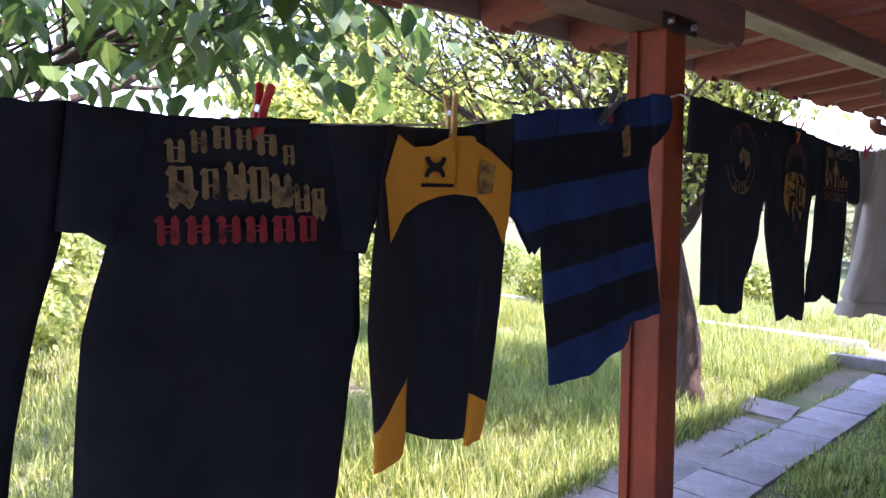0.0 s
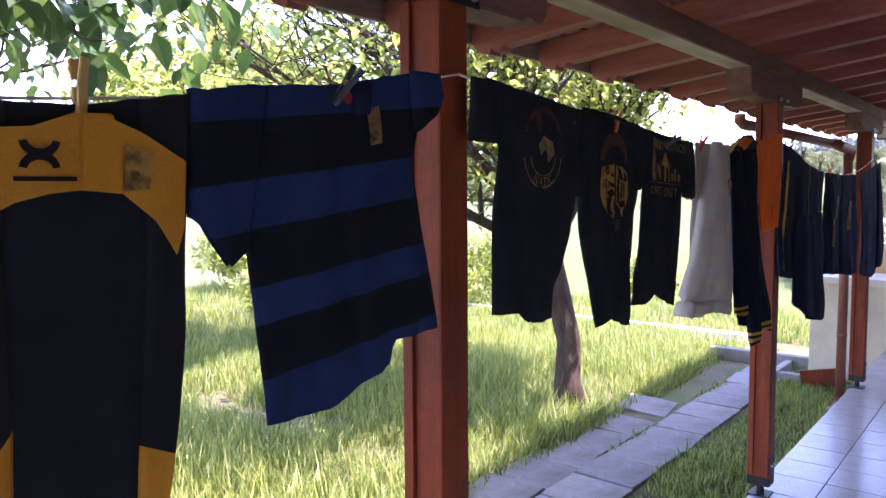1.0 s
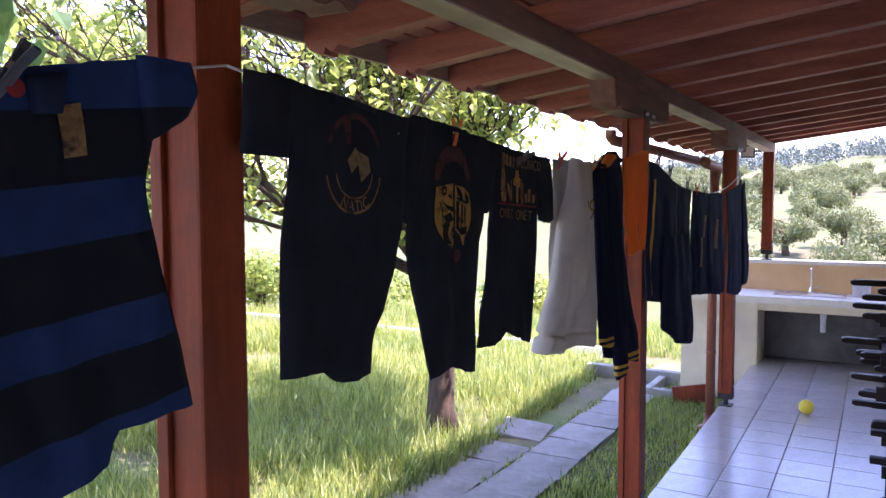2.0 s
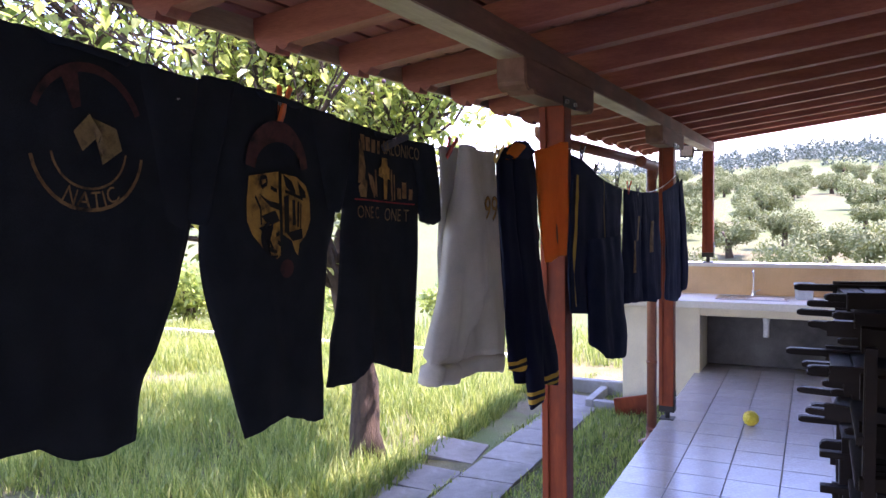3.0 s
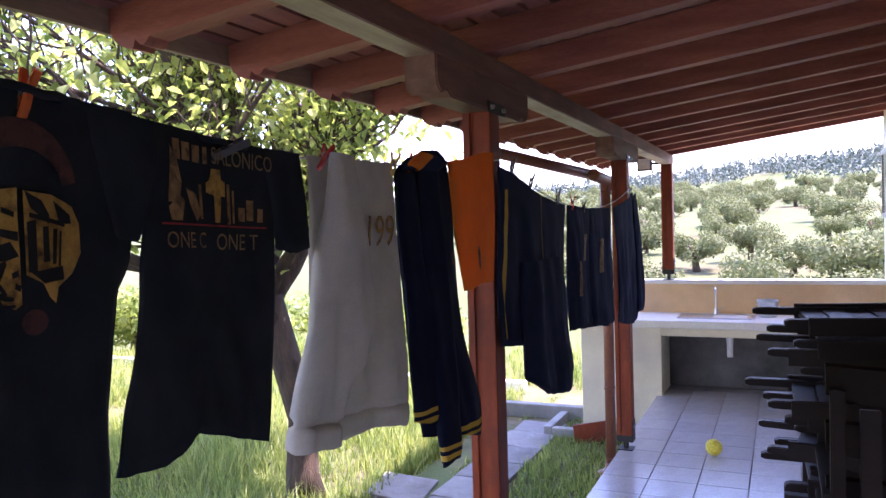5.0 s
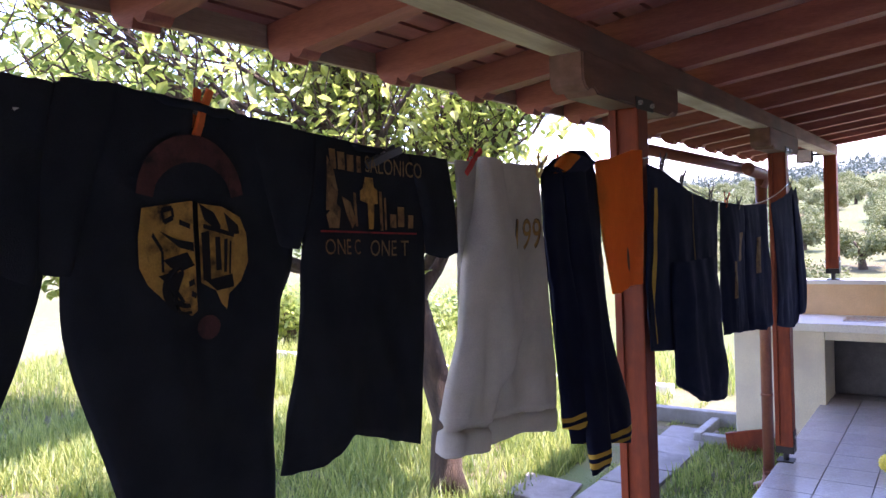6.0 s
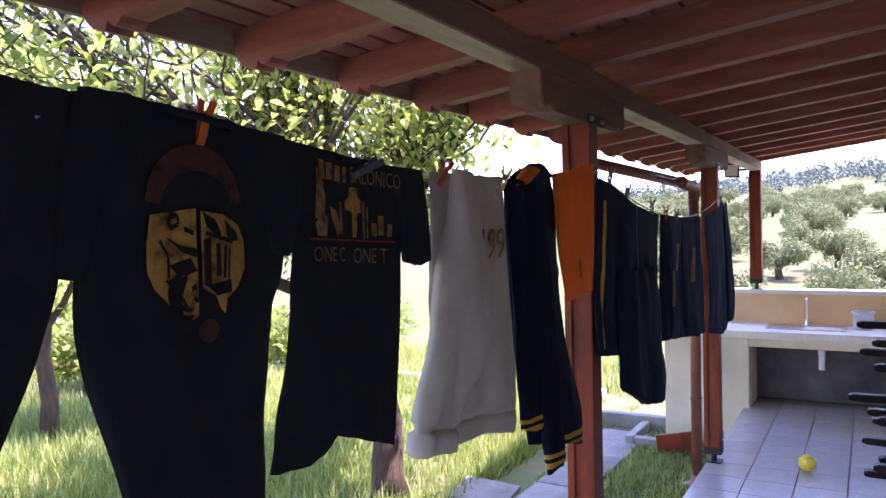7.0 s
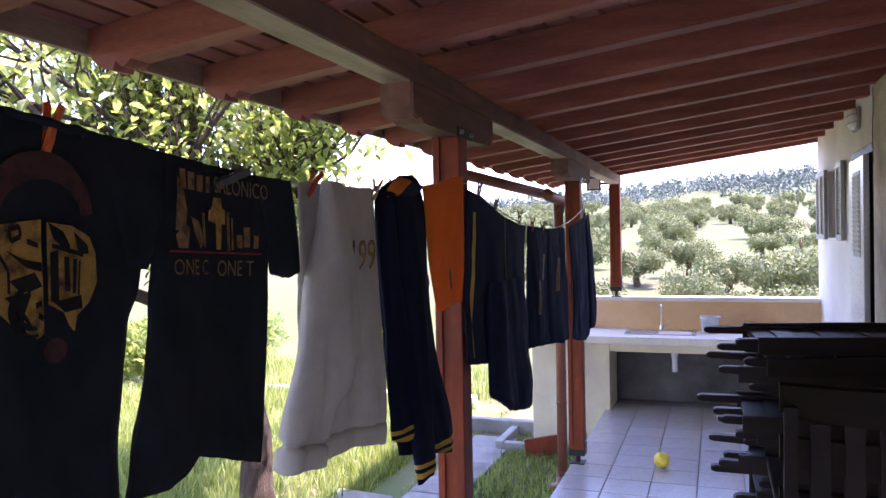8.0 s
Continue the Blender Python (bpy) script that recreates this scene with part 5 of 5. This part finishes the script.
# furled striped parasol leaning on the wall
t = thing("parasol", (6.9, WALL_Y + 0.16, F), "furled blue and red striped parasol leaning on the wall", "parasol")
bm = bmesh.new()
tube(bm, [(0, 0, 0), (0.06, -0.06, 1.9)], 0.016, 10)
part("pole", bm, M["white"], t, "", True)
for k in range(6):
    bm = bmesh.new()
    a = k * math.tau / 6
    tube(bm, [(0.03 + 0.028 * math.cos(a), -0.03 + 0.02 * math.sin(a), 0.85), (0.045 + 0.03 * math.cos(a), -0.045 + 0.02 * math.sin(a), 1.4), (0.06, -0.058, 1.75)], [0.03, 0.026, 0.012], 8)
    part("fold", bm, (M["parasol_blue"], M["red_ink"], M["cream_ink"])[k % 3], t, "", True)

# ---- garden: kerbs, board, trees ----
bm = bmesh.new()
box(bm, 10.9, 11.02, 2.43, 3.7, GR - 0.05, GR + 0.16, 0.015)
box(bm, 10.2, 10.9, 2.66, 2.75, GR - 0.05, GR + 0.11, 0.015)
box(bm, 10.2, 10.3, 2.42, 2.66, GR - 0.05, GR + 0.10, 0.015)
one("kerb", bm, M["concrete"], "low pale concrete kerb by the counter", "kerb", "structure")
bm = bmesh.new()
box(bm, 12.15, 12.3, 3.6, 14.0, GR - 0.1, GR + 0.13, 0.015)
one("kerb_lawn", bm, M["white_plaster"], "low white edging along the lawn", "kerb", "structure")
bm = bmesh.new()
box(bm, -0.02, 0.02, -0.19, 0.19, -0.10, 0.10, 0.006)
ob = one("wooden_board", bm, M["post"], "short red-brown board leaning at the foot of the counter", "board")
ob.matrix_world = pose(10.12, 2.2, GR + 0.11, -9, 6, 14)


def limb(rnd, start, way, length, r, depth, out, tips, bend_up=0.1):
    """One limb, its bends and its side limbs."""
    pts, rad = [Vector(start)], [r]
    d = Vector(way).normalized()
    n = 6
    for k in range(n):
        d = (d + Vector((rnd.uniform(-0.25, 0.25), rnd.uniform(-0.25, 0.25), rnd.uniform(-0.12, 0.2) + bend_up * 0.4))).normalized()
        pts.append(pts[-1] + d * length / n)
        rad.append(r * (1 - 0.62 * (k + 1) / n))
        if depth > 0 and k >= 1:
            for _ in range(2):
                side = (d + 1.1 * Vector((rnd.uniform(-1, 1), rnd.uniform(-1, 1), rnd.uniform(-0.45, 0.6)))).normalized()
                limb(rnd, pts[-1], side, length * rnd.uniform(0.45, 0.65), rad[-1] * 0.6, depth - 1, out, tips, bend_up)
        if depth <= 1:
            tips.append((pts[-1], d, depth))
    out.append((pts, rad))


def make_tree(name, at, trunk, radii, crowns, seed, leaf, size, per_tip, label, depth=2, length=1.4, droop=0.3, fruit=0):
    rnd = random.Random(seed)
    t = thing(name, at, label, "tree")
    bm = bmesh.new()
    tube(bm, trunk, radii, 14)
    for v in bm.verts:
        n = noise.noise(v.co * 9)
        v.co += Vector((v.co.x - 0, v.co.y, 0)).normalized() * 0.012 * n
    part("trunk", bm, M["bark"], t, "", True)
    tips = []
    for start, way, ln, r in crowns:
        bars = []
        limb(rnd, start, way, ln, r, depth, bars, tips)
        bm = bmesh.new()
        for pts, rad in bars:
            tube(bm, pts, rad, 6, False)
        part("limb", bm, M["bark"], t, "", True)
    verts, faces = [], []
    for p, d, dep in tips:
        for _ in range(per_tip):
            c = p + Vector((rnd.gauss(0, 0.11), rnd.gauss(0, 0.11), rnd.gauss(-0.03, 0.09))) * (size / 0.07) ** 0.5
            a = rnd.uniform(0, math.tau)
            w = Vector((math.cos(a), math.sin(a), rnd.uniform(-0.9, 0.35) - droop)).normalized()
            s = w.cross(Vector((rnd.uniform(-0.4, 0.4), rnd.uniform(-0.4, 0.4), 1))).normalized()
            nn = s.cross(w)
            L = size * rnd.uniform(0.65, 1.2)
            W = L * 0.27
            i = len(verts)
            verts += [c, c + w * L * 0.35 + s * W + nn * 0.12 * L, c + w * L * 0.72 + s * W * 0.75 + nn * 0.08 * L, c + w * L - nn * 0.08 * L,
                      c + w * L * 0.72 - s * W * 0.75 + nn * 0.08 * L, c + w * L * 0.35 - s * W + nn * 0.12 * L, c + w * L * 0.5]
            faces += [(i, i + 1, i + 6), (i + 1, i + 2, i + 6), (i + 2, i + 3, i + 6), (i + 3, i + 4, i + 6), (i + 4, i + 5, i + 6), (i + 5, i, i + 6)]
    me = bpy.data.meshes.new("crown")
    me.from_pydata([tuple(v) for v in verts], [], faces)
    me.materials.append(M[leaf])
    cr = new("crown", me)
    cr.parent = t
    if fruit:
        bm = bmesh.new()
        for p, d, dep in rnd.sample(tips, min(fruit, len(tips))):
            bmesh.ops.create_icosphere(bm, subdivisions=1, radius=0.018, matrix=Matrix.Translation(p + Vector((rnd.gauss(0, .05), rnd.gauss(0, .05), -0.05))))
        tagged(part("fruit", bm, M["plum"], t, "", True), kind="stuff")
    return t, len(faces)


# plum tree by the path
make_tree("plum_tree", (7.67, 4.02, GR), [(0.0, 0.0, -0.05), (-0.03, 0.02, 0.3), (0.02, 0.03, 0.7), (-0.08, 0.1, 1.2), (-0.2, 0.15, 1.75)], [0.19, 0.135, 0.12, 0.125, 0.10],
          [((-0.2, 0.15, 1.7), (-0.5, 0.1, 1), 1.9, 0.07), ((-0.18, 0.15, 1.7), (0.7, -0.3, 1), 1.9, 0.065), ((-0.1, 0.1, 1.4), (-0.9, -0.25, 0.9), 2.0, 0.06),
           ((-0.15, 0.12, 1.6), (0.1, 0.9, 1), 1.8, 0.06), ((-0.2, 0.15, 1.75), (0.35, 0.3, 1), 2.0, 0.06), ((-0.2, 0.15, 1.75), (-0.3, -0.6, 1.1), 1.7, 0.05), ((-0.15, 0.15, 1.6), (-1.0, 0.5, 0.55), 2.9, 0.06), ((-0.2, 0.15, 1.7), (-0.75, 0.25, 0.9), 2.3, 0.05), ((-0.15, 0.15, 1.7), (-1.0, 0.1, 0.75), 3.3, 0.055), ((-0.1, 0.15, 1.7), (1.0, 0.25, 0.75), 2.4, 0.05), ((-0.1, 0.15, 1.7), (-0.9, 0.5, 1.1), 3.2, 0.05)],
          11, "leaf", 0.105, 2, "leafy plum tree with a leaning trunk beside the path", 2, fruit=160)
# second fruit tree further along the lawn
make_tree("plum_tree", (7.5, 8.5, GR), [(0, 0, -0.05), (0.03, 0.0, 0.5), (0.0, 0.05, 1.0), (0.06, 0.05, 1.5)], [0.12, 0.09, 0.085, 0.07],
          [((0.06, 0.05, 1.5), (0.4, 0.2, 1), 2.2, 0.05), ((0.05, 0.05, 1.4), (-0.8, 0.0, 0.9), 2.1, 0.045), ((0.03, 0.05, 1.3), (0.8, -0.5, 1), 2.0, 0.045), ((0.06, 0.05, 1.5), (0.1, 0.8, 1), 1.9, 0.045), ((0.0, 0.05, 1.2), (-0.6, -0.6, 0.6), 1.9, 0.04)],
          12, "leaf", 0.13, 8, "young plum tree standing in long grass", 2, fruit=60)
# walnut tree with big leaves that reach over the washing
make_tree("walnut_tree", (0.6, 5.6, GR), [(0, 0, -0.05), (0.05, 0, 0.8), (0.0, -0.1, 1.7), (0.1, -0.2, 2.5)], [0.17, 0.13, 0.12, 0.10],
          [((0.1, -0.2, 2.4), (1.0, -0.08, 0.14), 3.6, 0.045), ((0.05, -0.15, 2.4), (0.35, -1.0, 0.25), 2.3, 0.05), ((0.1, -0.2, 2.5), (-0.2, -1.0, 0.3), 2.2, 0.05), ((0.1, -0.2, 2.5), (0.5, 0.4, 1), 2.0, 0.06)],
          13, "bigleaf", 0.16, 2, "walnut tree with large drooping leaves", 2, droop=0.75)

# ---- grass ----
def make_grass():
    rnd = random.Random(3)
    verts, faces = [], []
    def blade(x, y, z, h, lean, w):
        a = rnd.uniform(0, math.tau)
        c, s = math.cos(a), math.sin(a)
        dx, dy = lean * math.cos(a + 1.3), lean * math.sin(a + 1.3)
        i = len(verts)
        verts.extend([(x - c * w, y - s * w, z), (x + c * w, y + s * w, z), (x + dx * 0.35 - c * w * 0.8, y + dy * 0.35 - s * w * 0.8, z + h * 0.55),
                      (x + dx * 0.35 + c * w * 0.8, y + dy * 0.35 + s * w * 0.8, z + h * 0.55), (x + dx, y + dy, z + h)])
        faces.extend([(i, i + 1, i + 3, i + 2), (i + 2, i + 3, i + 4)])
    def patch(n, x0, x1, y0, y1, h0, h1, keep):
        for _ in range(n):
            x, y = rnd.uniform(x0, x1), rnd.uniform(y0, y1)
            den = noise.noise(Vector((x * 0.8, y * 0.8, 7)))
            if not keep(x, y, den):
                continue
            hh = rnd.uniform(h0, h1) * (1 + 0.55 * den)
            z = lie(x, y) - 0.02
            for _ in range(4):
                blade(x + rnd.gauss(0, 0.03), y + rnd.gauss(0, 0.03), z, hh * rnd.uniform(0.5, 1.1), hh * rnd.uniform(0.1, 0.7), 0.0042 + 0.003 * rnd.random())
    patch(30000, 3.0, 12.1, 3.55, 9.5, 0.10, 0.34, lambda x, y, d: d > -0.35 + rnd.uniform(-0.3, 0.3))
    patch(7000, -1.0, 3.0, 3.6, 9.5, 0.10, 0.26, lambda x, y, d: d > -0.4)
    patch(9000, -1.0, 13.0, 9.5, 15.5, 0.15, 0.34, lambda x, y, d: d > -0.5)
    patch(3800, 4.0, 12.0, 1.72, 2.58, 0.05, 0.14, lambda x, y, d: d > -0.1 or x > 7.6)
    patch(900, 8.6, 12.1, 3.5, 4.0, 0.06, 0.14, lambda x, y, d: d > -0.3)
    patch(700, 4.0, 12.0, 3.08, 3.15, 0.03, 0.08, lambda x, y, d: d > -0.05)
    patch(600, 4.0, 9.5, 3.5, 3.66, 0.05, 0.16, lambda x, y, d: d > -0.1)
    patch(3000, 12.4, 15.0, 2.0, 12.0, 0.15, 0.4, lambda x, y, d: d > -0.4)
    me = bpy.data.meshes.new("long_grass")
    me.from_pydata(verts, [], faces)
    me.materials.append(M["grass"])
    tagged(new("long_grass", me), "long sunlit grass gone to seed across the lawn", "grass", "", "stuff")


make_grass()


# ---- bushes, olive grove, hill wood ----
def clump_mesh(name, leaf, seed, n, size, r, flat=0.75):
    """A crown of many small leaf blades with an uneven outline, on a short forked trunk."""
    rnd = random.Random(seed)
    verts, faces, nodes = [], [], []
    for _ in range(13):
        a = rnd.uniform(0, math.tau)
        q = rnd.uniform(0.2, 0.75) * r
        nodes.append((Vector((q * math.cos(a), q * math.sin(a), r * flat * rnd.uniform(0.5, 1.3))), r * rnd.uniform(0.2, 0.42)))
    for _ in range(n):
        c, q = rnd.choice(nodes)
        d = Vector((rnd.gauss(0, 1), rnd.gauss(0, 1), rnd.gauss(0, 0.8))).normalized()
        p = c + d * q * rnd.uniform(0.55, 1.1)
        w = Vector((rnd.gauss(0, 1), rnd.gauss(0, 1), rnd.gauss(0, 1))).normalized()
        s = w.cross(d + Vector((0.01, 0, 0))).normalized()
        L = size * rnd.uniform(0.6, 1.3)
        i = len(verts)
        verts += [tuple(p - w * L), tuple(p + s * L * 0.45), tuple(p + w * L), tuple(p - s * L * 0.45)]
        faces.append((i, i + 1, i + 2, i + 3))
    me = bpy.data.meshes.new(name)
    me.from_pydata(verts, [], faces)
    me.materials.append(M[leaf])
    return me


def trunk_mesh(r):
    bm = bmesh.new()
    tube(bm, [(0, 0, -0.3), (0.05 * r, 0, 0.3 * r), (-0.03 * r, 0.05 * r, 0.7 * r)], [0.13 * r, 0.09 * r, 0.06 * r], 8)
    tube(bm, [(0, 0, 0.3 * r), (0.3 * r, 0.1 * r, 0.8 * r)], [0.07 * r, 0.03 * r], 6)
    return mesh_of(bm, "trunk", M["bark"], True)


def scatter(name, label, leaf, spots, size, n, r, seed, group, flat=0.75, kinds=4):
    crowns = [clump_mesh("crown", leaf, seed + k, n, size, r, flat) for k in range(kinds)]
    trunk = trunk_mesh(r)
    rnd = random.Random(seed)
    for x, y, s in spots:
        t = thing(name, (x, y, lie(x, y)), label, "tree", group)
        t.rotation_euler, t.scale = (0, 0, rnd.uniform(0, 6.28)), (s, s, s * rnd.uniform(0.85, 1.15))
        for nm, me in (("trunk", trunk), ("crown", rnd.choice(crowns))):
            ob = new(nm, me)
            ob.parent = t


rg = random.Random(21)
grove = [(33, -3.3, 0.95), (32, -0.6, 0.9), (34.5, 1.3, 0.85), (38, -5.2, 1.1), (37, -2.0, 1.0), (34, 6.2, 1.0), (38, 8.2, 1.1), (36, 10.5, 1.0), (31, -6.5, 1.0), (42, 0.0, 0.8), (45, -4.5, 1.0), (44, 4.5, 0.9), (48, 2.0, 0.85), (50, -7.5, 1.1), (52, 8.5, 1.0), (47, 12.0, 1.0)]
for k in range(1500):
    x, y = rg.uniform(58, 185), rg.uniform(-60, 130)
    if -0.3 * x - 4 < y < 0.75 * x and noise.noise(Vector((x * 0.03, y * 0.03, 1))) > -0.2 and (x < 125 or rg.random() < 0.35) and all((x - a) ** 2 + (y - b) ** 2 > 22 for a, b, _ in grove):
        grove.append((x, y, rg.uniform(0.65, 1.15)))
scatter("olive_tree", "grey-green olive tree on the slope below", "olive", grove[:300], 0.10, 5200, 2.1, 31, "olive grove", 0.72, 5)


def make_wood():
    """Far wood on the ridge, nobody could count its trees."""
    rnd = random.Random(41)
    verts, faces = [], []
    for k in range(4200):
        x, y = rnd.uniform(195, 400), rnd.uniform(-150, 330)
        if not -0.35 * x < y < 0.85 * x:
            continue
        if noise.noise(Vector((x * 0.014, y * 0.014, 9))) < (0.16 if x < 265 else -0.35):
            continue
        z, r, hgt = lie(x, y), rnd.uniform(1.5, 3.0), rnd.uniform(3.5, 7.0)
        thin = rnd.random() < 0.12
        for _ in range(46):
            u = rnd.random()
            w = (0.35 if thin else math.sin(math.pi * min(1, 0.25 + 0.8 * u)) ) * r
            a = rnd.uniform(0, math.tau)
            q = w * math.sqrt(rnd.random())
            c = Vector((x + q * math.cos(a), y + q * math.sin(a), z + hgt * (0.1 + 0.9 * u)))
            d = Vector((rnd.gauss(0, 1), rnd.gauss(0, 1), rnd.gauss(0, 1))).normalized() * rnd.uniform(0.3, 0.6)
            e = Vector((rnd.gauss(0, 1), rnd.gauss(0, 1), rnd.gauss(0, 1))).normalized() * rnd.uniform(0.2, 0.5)
            i = len(verts)
            verts += [tuple(c - d), tuple(c + e), tuple(c + d), tuple(c - e)]
            faces.append((i, i + 1, i + 2, i + 3))
    me = bpy.data.meshes.new("far_wood")
    me.from_pydata(verts, [], faces)
    # no haze in the air; the leaf colour carries it
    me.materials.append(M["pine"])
    tagged(new("far_wood", me), "pine wood along the ridge, distance haze put into its grey-green colour", "woodland", "", "stuff")


make_wood()
bush = [(9.5, 10.5, 0.9), (6.5, 12.5, 1.1), (2.4, 10.0, 0.9), (3.6, 12.0, 1.2), (0.4, 9.0, 0.8), (12.5, 9.0, 0.8), (13.5, 12.0, 1.0), (11.5, 14.0, 1.1), (8.0, 15.0, 1.2), (16, 7, 0.9), (18, 12, 1.2), (5, 16, 1.3)]
scatter("garden_bush", "unkempt green bush at the edge of the lawn", "leaf", bush, 0.075, 5000, 1.3, 51, "garden bushes", 0.7)

# ---- paving slabs of the garden path ----
bm = bmesh.new()
box(bm, 3.5, 10.85, 2.6, 3.62, GR - 0.1, GR + 0.002)
path = one("path", bm, M["soil"], "garden path of uneven grey concrete slabs", "path", "structure")
bm = bmesh.new()
box(bm, -0.245, 0.245, -0.25, 0.25, -0.04, 0.0, 0.008)
slab_mesh = mesh_of(bm, "slab", M["slab"])
rs = random.Random(8)
for k in range(17):
    for j in range(2):
        x = 3.75 + 0.515 * k + (0.13 if j else 0) + rs.uniform(-0.012, 0.012)
        if x > 10.55 or (j == 1 and x > 7.75):
            continue
        piece("slab", slab_mesh, path, pose(x, 2.86 + 0.515 * j, GR + 0.035 + rs.uniform(-0.012, 0.012), rs.uniform(-1.8, 1.8), rs.uniform(-1.8, 1.8), rs.uniform(-2.6, 2.6)))
piece("slab", slab_mesh, path, pose(8.22, 3.42, GR + 0.04, 5, -3, 6))

# ---- floor tiles ----
TS, JOINT = 0.333, 0.007
bm = bmesh.new()
h = (TS - JOINT) / 2
box(bm, -h, h, -h, h, -0.011, 0.0, 0.0025)
tile_mesh = mesh_of(bm, "tile", M["tile"])
rows = [(EDGE_Y - TS / 2 - TS * j) for j in range(7)]
near, rest = [], []
for k in range(44):
    x = 10.971 - TS * (k + 0.5)
    for y in rows:
        if x < WEST_X + 0.2 or x > 10.971:
            continue
        (near if x > 3.2 and len(near) < 200 else rest).append((x, y))
rt = random.Random(4)
for x, y in near:
    piece("tile", tile_mesh, floor, pose(x, y, F + rt.uniform(-0.0006, 0.0006), rt.uniform(-0.08, 0.08), rt.uniform(-0.08, 0.08), 0))
bm = bmesh.new()
for x, y in rest:
    box(bm, x - h, x + h, y - h, y + h, F - 0.011, F)
tagged(part("tiles", bm, M["tile"], floor), "", "", "", "stuff")
